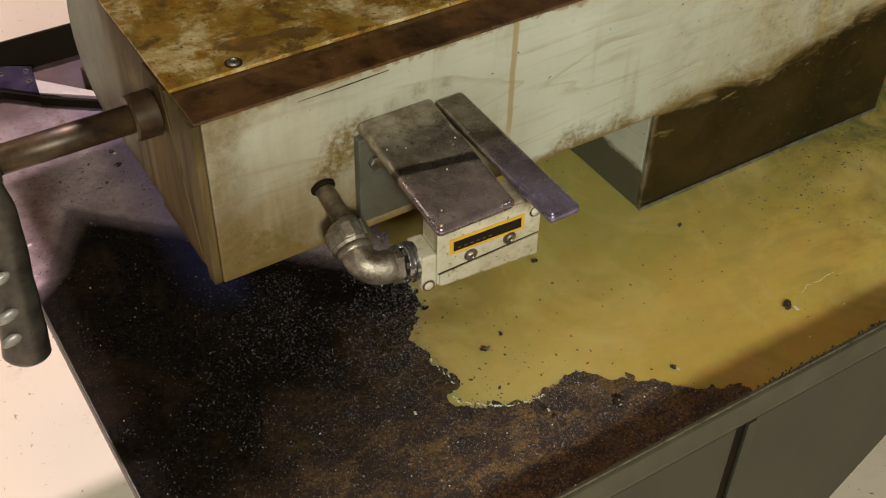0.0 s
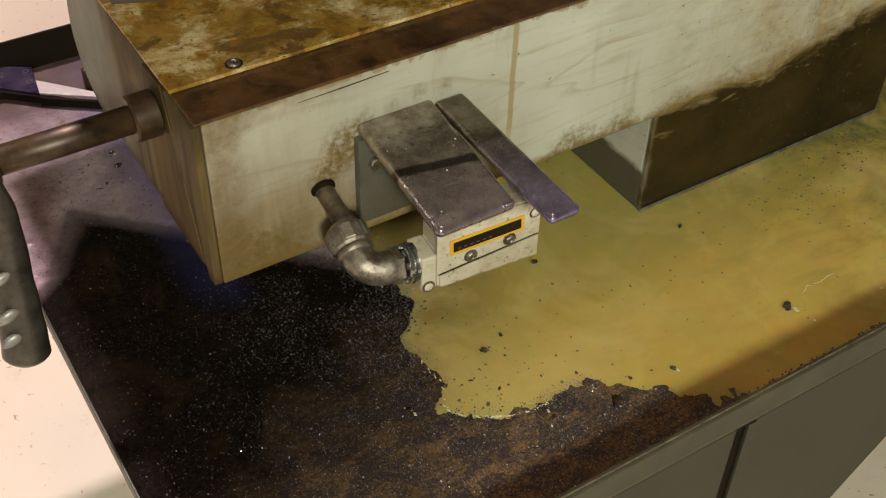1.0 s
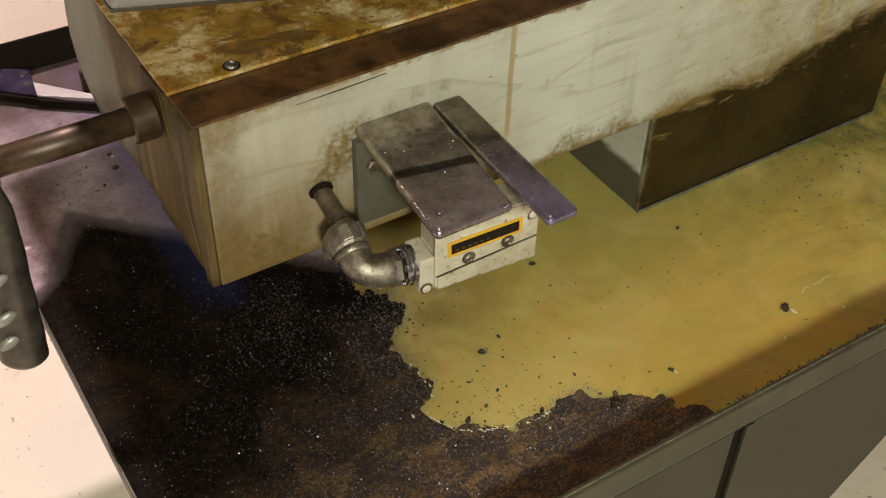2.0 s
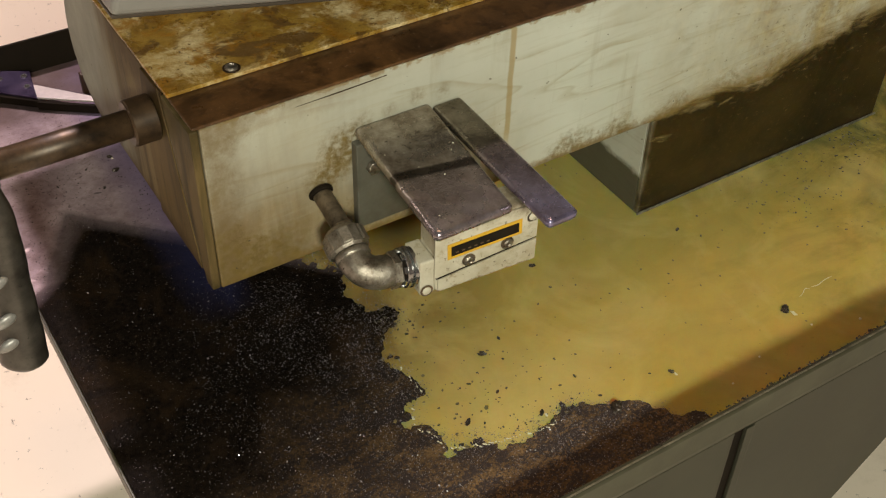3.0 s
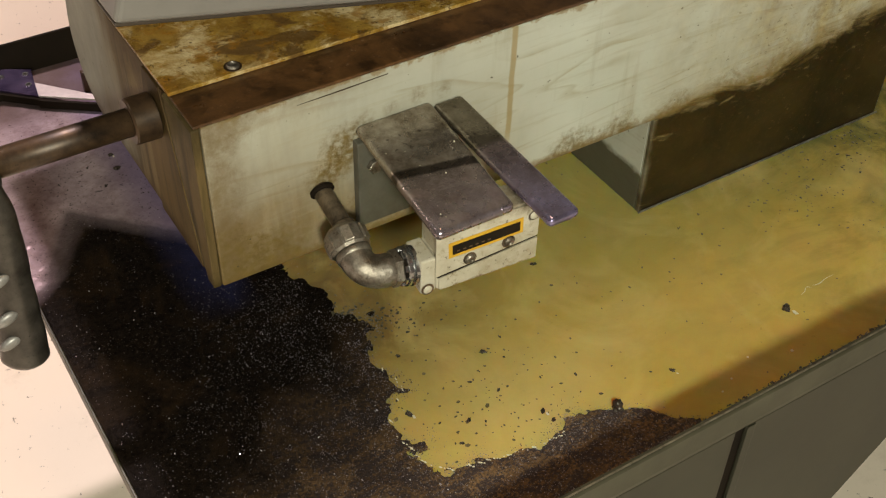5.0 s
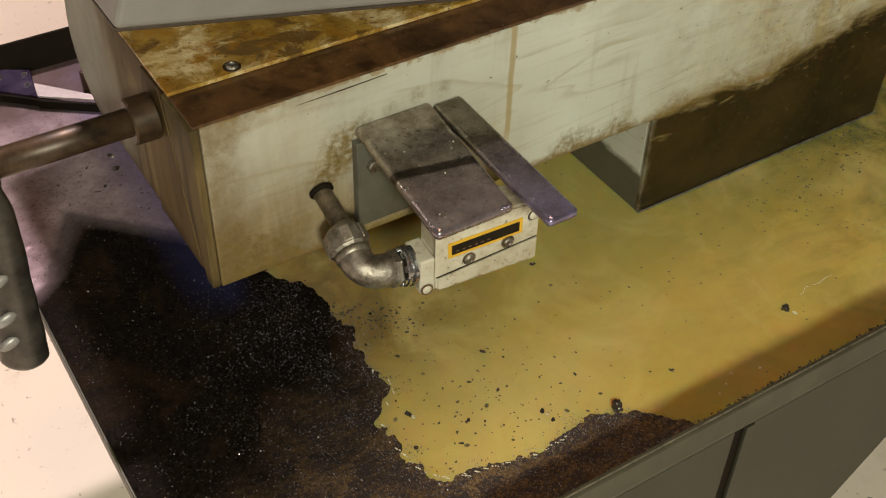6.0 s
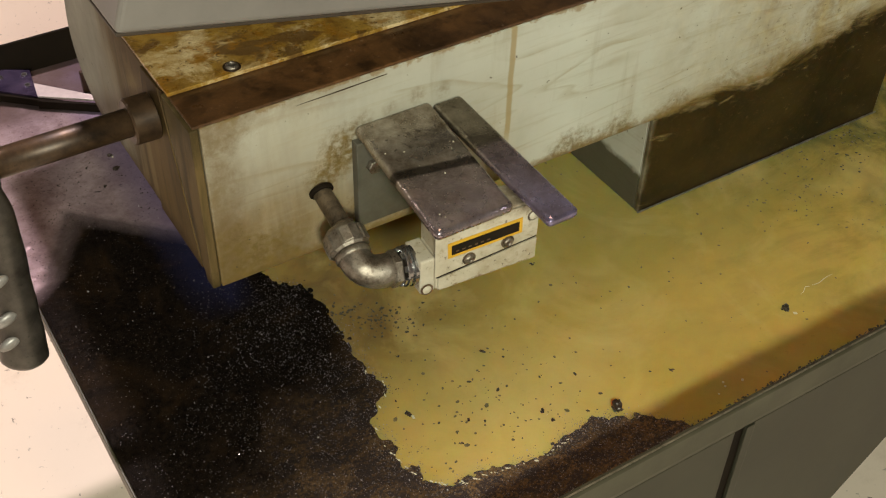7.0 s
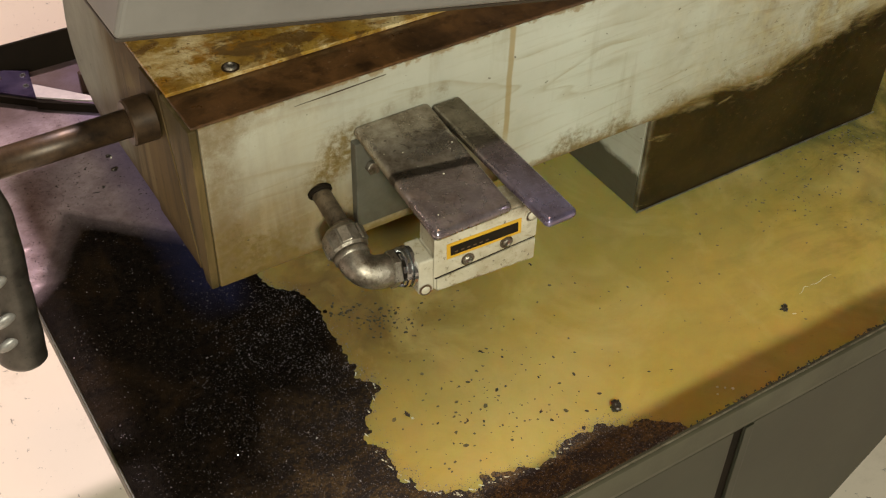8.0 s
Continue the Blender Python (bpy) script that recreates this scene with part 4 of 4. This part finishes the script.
def build_crank():
    c = empty("hand_crank", (0.0, 0.079, 0.226), "brown oiled steel vise spindle with collar and cast crank arm", "hand crank")
    X = Matrix.Rotation(radians(-90), 4, "Y")
    part("spindle", lathe([(-0.02, 0.0085), (0.0, 0.0085), (0.006, 0.0085), (0.0065, 0.0108), (0.127, 0.0108), (0.1275, 0.0095), (0.15, 0.0095)], X), "shaft", c, "", True)
    part("collar", lathe([(0.0065, 0.0165), (0.0075, 0.0178), (0.025, 0.0178), (0.0265, 0.0165), (0.0265, 0.011)], X, 72), "shaft", c, "dark turned collar")
    part("thread", lathe([(-0.0035 + 0.001 * k, 0.0088 + 0.0012 * (k % 2)) for k in range(11)], X), "black", c, "dark thread")
    part("hub", lathe([(0.124, 0.015), (0.126, 0.0165), (0.150, 0.0165), (0.152, 0.015)], X, 36), "crank", c, "grey cast hub", True)
    pts = bend([(-0.137, -0.006, 0.0), (-0.134, -0.015, -0.035), (-0.139, -0.019, -0.096), (-0.143, -0.019, -0.146), (-0.1465, -0.019, -0.178)], 8)
    n = len(pts)
    rad = [0.0105 + 0.0075 * min(1, i / (n - 7)) + 0.0003 * math.sin(i * 1.15) for i in range(n)]
    for k, f in ((-1, 0.3), (-2, 0.66), (-3, 0.88)):
        rad[k] *= f
    part("crank_arm", sweep(pts, rad, 28, 0.75), "crank", c, "dark cast crank arm with shiny lobes", True)
    # pale ovals set in the grip imitate its highlights
    for k, (px, py, pz, w) in enumerate(((-0.1475, -0.0345, -0.079, 0.0050), (-0.1510, -0.0365, -0.114, 0.0058), (-0.1530, -0.0355, -0.139, 0.0056))):
        spot = bmesh.new()
        bmesh.ops.create_uvsphere(spot, u_segments=16, v_segments=8, radius=1, matrix=Matrix.Translation((px, py + 0.0066, pz)) @ Matrix.Rotation(radians(-22), 4, "Y") @ Matrix.Diagonal((w * 1.7, 0.0036, w * 0.9, 1)))
        part("highlight_spot", spot, "worn", c, "pale oval standing in for a highlight on the grip", True)


build_crank()

# ---------------------------------------------------------------- switch on the bed's front


def build_switch_guard():
    g = empty("switch_guard", (0.15, 0.0, 0.17), "thick worn steel guard bracket over the switch", "bracket")
    inv = Matrix.Translation((-0.15, 0, -0.17))
    def put(name, bm, mat, label="", smooth=False):
        ob = part(name, bm, mat, g, label, smooth)
        ob.matrix_parent_inverse = inv
        return ob
    put("back_flange", block(0.1145, 0.184, -0.0085, -0.0005, 0.128, 0.2085, 0.001), "flange", "grey-green painted flange bolted to the bed")
    tilt = Matrix.Translation((0, 0, 0.221)) @ Matrix.Rotation(radians(8.6), 4, "X")
    put("top_plate", block(0.117, 0.1825, -0.120, -0.0005, -0.010, 0.0, 0.0046, 5, tilt), "steel", "worn oily steel plate")
    lev = Matrix.Translation((0, 0, 0.2165)) @ Matrix.Rotation(radians(1.2), 4, "X")
    put("lever", block(0.1845, 0.2108, -0.155, -0.0005, -0.0085, 0.0, 0.0038, 4, lev), "lever", "steel lever bar with a painted violet sheen")
    rng = np.random.RandomState(77)
    for k in range(8):
        px, py, q = rng.uniform(0.120, 0.180), rng.uniform(-0.112, -0.01), rng.uniform(0.0004, 0.0007)
        drop = bmesh.new()
        bmesh.ops.create_uvsphere(drop, u_segments=10, v_segments=6, radius=q, matrix=Matrix.Translation((px, py, 0.2212 + py * math.tan(radians(8.6)))) @ Matrix.Diagonal((1, 1, 0.6, 1)))
        put("droplet", drop, "bubble", "bright coolant droplet", True)
    for px, pz in ((0.128, 0.185), (0.150, 0.165)):
        put("bolt", lathe([(0, 0.0062), (0.004, 0.0062), (0.0046, 0.0055)], Matrix.Translation((px, -0.0085, pz)) @ Matrix.Rotation(radians(90), 4, "X"), 6), "zinc")


def build_switch():
    s = empty("limit_switch", (0.17, -0.072, 0.118), "off-white cast limit switch with yellow warning label", "switch")
    yaw = Matrix.Rotation(radians(-4.5), 4, "Z")
    s.rotation_euler = yaw.to_euler()
    F = -0.0225
    P = lambda name, bm, mat, label="", smooth=False: part(name, bm, mat, s, label, smooth)
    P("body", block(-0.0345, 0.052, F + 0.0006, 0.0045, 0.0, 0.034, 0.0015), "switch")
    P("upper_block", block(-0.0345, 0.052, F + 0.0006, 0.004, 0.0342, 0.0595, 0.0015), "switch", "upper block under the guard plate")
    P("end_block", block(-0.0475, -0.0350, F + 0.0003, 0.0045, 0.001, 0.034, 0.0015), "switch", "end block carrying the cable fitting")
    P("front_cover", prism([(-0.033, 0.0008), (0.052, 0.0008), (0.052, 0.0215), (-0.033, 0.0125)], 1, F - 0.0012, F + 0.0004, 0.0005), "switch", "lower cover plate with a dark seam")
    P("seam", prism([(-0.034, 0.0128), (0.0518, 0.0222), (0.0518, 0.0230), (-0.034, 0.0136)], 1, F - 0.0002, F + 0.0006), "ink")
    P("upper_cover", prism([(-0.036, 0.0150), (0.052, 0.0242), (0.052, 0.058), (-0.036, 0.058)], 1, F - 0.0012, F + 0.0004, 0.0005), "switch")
    lab = P("label", block(-0.0245, 0.0390, F - 0.0018, F - 0.0013, 0.0315, 0.0465, 0.0002), "yellow", "yellow warning label with worn dark print")
    lab.rotation_euler = (0, radians(-2.0), 0)
    ink = part("print", block(-0.0215, 0.0360, F - 0.0022, F - 0.0019, 0.0345, 0.0437), "ink", lab, "worn unreadable dark print")
    for k in range(6):
        part("print", block(-0.018 + k * 0.0052, -0.0155 + k * 0.0052, F - 0.0025, F - 0.0023, 0.0368, 0.0380), "grime", lab)
    for px, pz in ((-0.0075, 0.0240), (0.0255, 0.0278)):
        m = Matrix.Translation((px, F - 0.0012, pz)) @ Matrix.Rotation(radians(90), 4, "X")
        sc = P("screw", lathe([(0, 0.0044), (0.0015, 0.0043), (0.0027, 0.0032), (0.0030, 0.0018), (0.0024, 0.0016)], m, 20), "zinc", "pan head screw", True)
    for px, pz in ((-0.0425, 0.006), (0.047, 0.046)):
        m = Matrix.Translation((px, F - 0.0010, pz)) @ Matrix.Rotation(radians(90), 4, "X")
        P("screw", lathe([(0, 0.0036), (0.0006, 0.0036), (0.0008, 0.0028), (0.0004, 0.0022), (0.0012, 0.0016)], m, 16), "switch", "small painted screw", True)
        P("screw_recess", lathe([(0, 0.0052), (0.0003, 0.0052)], m @ Matrix.Translation((0, 0, -0.0001)), 20), "grime", "grimy ring round the screw")
    for px in (-0.0075, 0.0255):
        pz = 0.0240 if px < 0 else 0.0278
        P("washer", lathe([(0, 0.0056), (0.0006, 0.0056), (0.0008, 0.0050)], Matrix.Translation((px, F - 0.0012, pz)) @ Matrix.Rotation(radians(90), 4, "X"), 24), "conduit", "dull steel washer")


def build_conduit():
    c = empty("cable_conduit", (0.075, -0.065, 0.14), "cast zinc elbow fitting with grimy conduit entering the bed", "conduit fitting")
    inv = Matrix.Translation((-0.075, 0.065, -0.14))
    def put(name, bm, mat, label="", smooth=False):
        ob = part(name, bm, mat, c, label, smooth)
        ob.matrix_parent_inverse = inv
        return ob
    hole, up, corner, hub = Vector((0.087, 0.001, 0.172)), Vector((0.087, -0.040, 0.158)), Vector((0.0835, -0.071, 0.1420)), Vector((0.1225, -0.0745, 0.1370))
    d1, d2 = (hole - corner).normalized(), (hub - corner).normalized()
    put("hose", sweep(bend([hole + Vector((0, 0.004, 0)), hole * 0.6 + up * 0.4, up]), [0.0075] * 17, 24), "conduit", "dark grimy conduit", True)
    put("gland", lathe([(0, 0.0085), (0.001, 0.0098), (0.003, 0.0098), (0.004, 0.0085)], along(hole - d1 * 0.0045, hole), 24), "black", "black rubber grommet")
    put("hose_clip", lathe([(0, 0.0086), (0.0008, 0.0092), (0.0035, 0.0092), (0.0043, 0.0086)], along(up + d1 * 0.004, up + d1 * 0.02), 24), "conduit", "grimy sleeve ring", True)
    nut_at = corner + d1 * 0.021
    prof = [(0, 0.0145), (0.002, 0.0162), (0.016, 0.0158), (0.020, 0.0120), (0.021, 0.0085)]
    put("compression_nut", lathe(prof, along(nut_at, nut_at + d1), 12), "zinc", "faceted compression nut")
    put("collar", lathe([(-0.006, 0.0132), (-0.005, 0.0140), (-0.0015, 0.0140), (0, 0.0132)], along(nut_at, nut_at + d1), 32), "zinc", "", True)
    path = [corner + d1 * 0.021]
    for k in range(13):
        t = k / 12
        a, b = corner + d1 * 0.017, corner + d2 * 0.017
        path.append((1 - t) ** 2 * a + 2 * t * (1 - t) * corner + t * t * b)
    path += [corner + d2 * 0.027]
    put("elbow", sweep(path, [0.0130] + [0.0128] * 13 + [0.0122], 32), "zinc", "cast elbow body", True)
    e = hub - d2 * 0.0185
    put("hex_collar", lathe([(0, 0.0135), (0.001, 0.0148), (0.0058, 0.0148), (0.0068, 0.0138)], along(e, hub), 6), "zinc", "hexagonal collar")
    for k in range(8):
        lug = Matrix.Rotation(radians(45 * k + 12), 4, "Z")
        put("lug", block(0.0118, 0.0146, -0.0026, 0.0026, 0.0070, 0.0094, 0.0004, 1, along(e, hub) @ lug), "nut", "bright locking lug")
    for k in range(6):
        rib = along(nut_at, nut_at + d1) @ Matrix.Rotation(radians(60 * k + 20), 4, "Z")
        put("nut_rib", block(0.0150, 0.0172, -0.0042, 0.0042, 0.0025, 0.0150, 0.0008, 2, rib), "zinc", "raised grip rib")
    put("sealing_ring", lathe([(0.0068, 0.0125), (0.0095, 0.0125)], along(e, hub), 32), "black")
    put("locknut", lathe([(0.0095, 0.0140), (0.0105, 0.0155), (0.0125, 0.0155), (0.0130, 0.0135), (0.0145, 0.0135), (0.0150, 0.0160), (0.0180, 0.0160), (0.0185, 0.0150)], along(e, hub), 36), "nut", "bright zinc locknut")


build_switch_guard()
build_switch()
build_conduit()

# ---------------------------------------------------------------- saw frame above the bed


def build_bandsaw_head():
    a = empty("bandsaw_head", (-0.053, -0.02, 0.357), "grey painted bandsaw head coming down over the bed", "bandsaw")
    s = math.tan(radians(11.6))
    out = [(0.004, 0.0), (0.40, -0.40 * s + 0.0008), (0.50, -0.078), (1.15, -0.078), (1.15, 0.34), (0.10, 0.34), (0.021, 0.05)]
    part("frame_body", prism(out, 1, 0.0, 0.495, 0.004, 3), "arm", a)
    part("underside_plate", prism([(0.006, -0.002), (0.42, -0.42 * s - 0.0015), (0.42, -0.42 * s - 0.0045), (0.006, -0.005)], 1, 0.006, 0.489, 0.0008), "arm_dark", a, "dark brown underside plate")
    return a


bandsaw_head = build_bandsaw_head()


def build_column():
    g = empty("guide_column", (1.095, 0.22, FLOOR), "round steel guide column carrying the bandsaw head", "column")
    part("post", lathe([(0.03, 0.032), (1.62, 0.032), (1.625, 0.029)], Matrix.Identity(4), 32), "arm_dark", g, "", True)
    part("base_plate", block(-0.06, 0.10, -0.08, 0.08, 0.0, 0.03, 0.004), "arm_dark", g)


build_column()

# ---------------------------------------------------------------- steel strip at the tray's back


def build_strip():
    g = empty("steel_strip", (-0.05, 0.46, 0.0), "blued steel strip with eyelets and bright tongue in the tray", "steel strip")
    inv = Matrix.Translation((0.053, -0.44, -0.014))
    def put(name, bm, mat, label=""):
        part(name, bm, mat, g, label).matrix_parent_inverse = inv
    put("holed_plate", prism([(-0.105, 0.503), (-0.042, 0.503), (-0.014, 0.486), (-0.022, 0.434), (-0.054, 0.464), (-0.105, 0.470)], 2, 0.031, 0.034, 0.0006), "strip", "blued plate with bright eyelets")
    put("black_backing", prism([(-0.105, 0.502), (-0.042, 0.502), (-0.015, 0.482), (-0.0215, 0.430), (-0.054, 0.459), (-0.105, 0.466)], 2, 0.022, 0.0308, 0.0006), "black", "thick black edge under the plate")
    put("tongue", prism([(-0.0180, 0.462), (0.045, 0.392), (0.028, 0.400), (-0.0215, 0.436)], 2, 0.030, 0.0325, 0.0005), "bright", "bright tapering tongue")
    put("edge_bar", prism([(-0.0220, 0.4345), (0.045, 0.385), (0.043, 0.382), (-0.024, 0.4310)], 2, 0.020, 0.0298, 0.0005), "black", "black bar under the tongue")
    put("foot", block(-0.104, -0.095, 0.475, 0.498, 0.0175, 0.0219, 0.0005), "black")
    put("foot", block(0.040, 0.045, 0.383, 0.389, 0.017, 0.0199, 0.0005), "black")
    for px, py in ((-0.046, 0.486), (-0.022, 0.479), (-0.025, 0.458)):
        put("eyelet", lathe([(0.0341, 0.0036), (0.0352, 0.0034), (0.0352, 0.0022), (0.0342, 0.002)], Matrix.Translation((px, py, 0)), 16), "nut", "bright eyelet")
        put("eyelet_hole", lathe([(0.0340, 0.002), (0.0346, 0.002)], Matrix.Translation((px, py, 0)), 12), "ink")


build_strip()


# ---------------------------------------------------------------- bubbles on the pool


def build_bubble(size):
    bm = bmesh.new()
    bmesh.ops.create_uvsphere(bm, u_segments=12, v_segments=8, radius=size, matrix=Matrix.Diagonal((1, 1, 0.7, 1)))
    return tagged(part("bubble", bm, "bubble", None, "", True), "tiny bright bubble drifting on the coolant", "bubble", "drifting bubbles")


BUBBLES = [build_bubble(k) for k in (0.0010, 0.0010, 0.0011, 0.0014)]


def build_edge_glint(rng):
    """White pieces that stand in for the wet glint where the pool meets the swarf."""
    bm = bmesh.new()
    for k in range(rng.randint(1, 4)):
        r = 0.0005 * rng.uniform(0.6, 1.5)
        m = Matrix.Translation((rng.uniform(-0.0006, 0.0006), 0.0022 * k + rng.uniform(-0.0005, 0.0005), 0)) @ Matrix.Diagonal((r, r * rng.uniform(1.0, 2.6), r * 0.6, 1))
        bmesh.ops.create_uvsphere(bm, u_segments=10, v_segments=6, radius=1, matrix=m)
    return tagged(part("edge_glint", bm, "bubble", None, "", True), "tiny white pieces standing in for glints at the pool's edge", "bead", "beads along the bank")


GLINT_RNG = np.random.RandomState(21)
EDGE_GLINTS = [(build_edge_glint(GLINT_RNG), a + GLINT_RNG.uniform(-2.0, 2.0)) for a in np.concatenate([np.linspace(196, 262, 26), np.linspace(160, 192, 6)])]

# ---------------------------------------------------------------- movement


def motions():
    level = [(0, 0.0), (1, 0.15), (1.5, 0.22), (3, 0.45), (3.5, 0.52), (4.5, 0.64), (6, 0.80), (6.5, 0.845), (7, 0.885), (8, 1.0)]
    walk(coolant, [(t, pose(0, 0, s * RISE)) for t, s in level])
    def surface(t):
        return float(np.interp(t, [a for a, b in level], [b for a, b in level])) * RISE
    drifts = [[(0, 0.445, -0.209), (0.5, 0.427, -0.207), (3, 0.355, -0.212), (8, 0.335, -0.216)],
              [(0, 0.501, -0.196), (0.5, 0.481, -0.196), (1, 0.464, -0.196), (4, 0.37, -0.205), (8, 0.345, -0.214)],
              [(0, 0.590, -0.199), (1, 0.547, -0.198), (1.5, 0.523, -0.197), (2.8, 0.470, -0.197), (3.6, 0.437, -0.194), (4, 0.420, -0.193), (6, 0.36, -0.204), (8, 0.34, -0.210)],
              [(0, 0.630, -0.218), (2.8, 0.513, -0.214), (4.7, 0.435, -0.211), (6, 0.385, -0.212), (8, 0.35, -0.218)]]
    for bubble, rows in zip(BUBBLES, drifts):
        walk(bubble, [(t, pose(x, y, surface(t) + 0.0002)) for t, x, y in rows])
    out = np.linspace(0.0, 0.26, 521)
    for bead, degrees in EDGE_GLINTS:
        a = radians(degrees)
        px, py = 0.215 + out * math.cos(a), -0.085 + out * math.sin(a)
        height = bed_level(px, py)
        rows = []
        for t in (0, 1, 2, 3, 4, 5, 6, 7, 8):
            k = int(np.argmax(height > surface(t)))
            rows.append((t, pose(float(px[k]), max(float(py[k]), TY0 + 0.004), surface(t) + 0.0003, 0, 0, degrees)))
        walk(bead, rows)
    drop = [(0, 0.0285), (1, 0.0235), (1.5, 0.021), (3, 0.0165), (4.5, 0.0115), (6, 0.0067), (7, 0.0033), (8, 0.0)]
    walk(bandsaw_head, [(t, pose(-0.053, -0.02, 0.357 + d)) for t, d in drop])


motions()
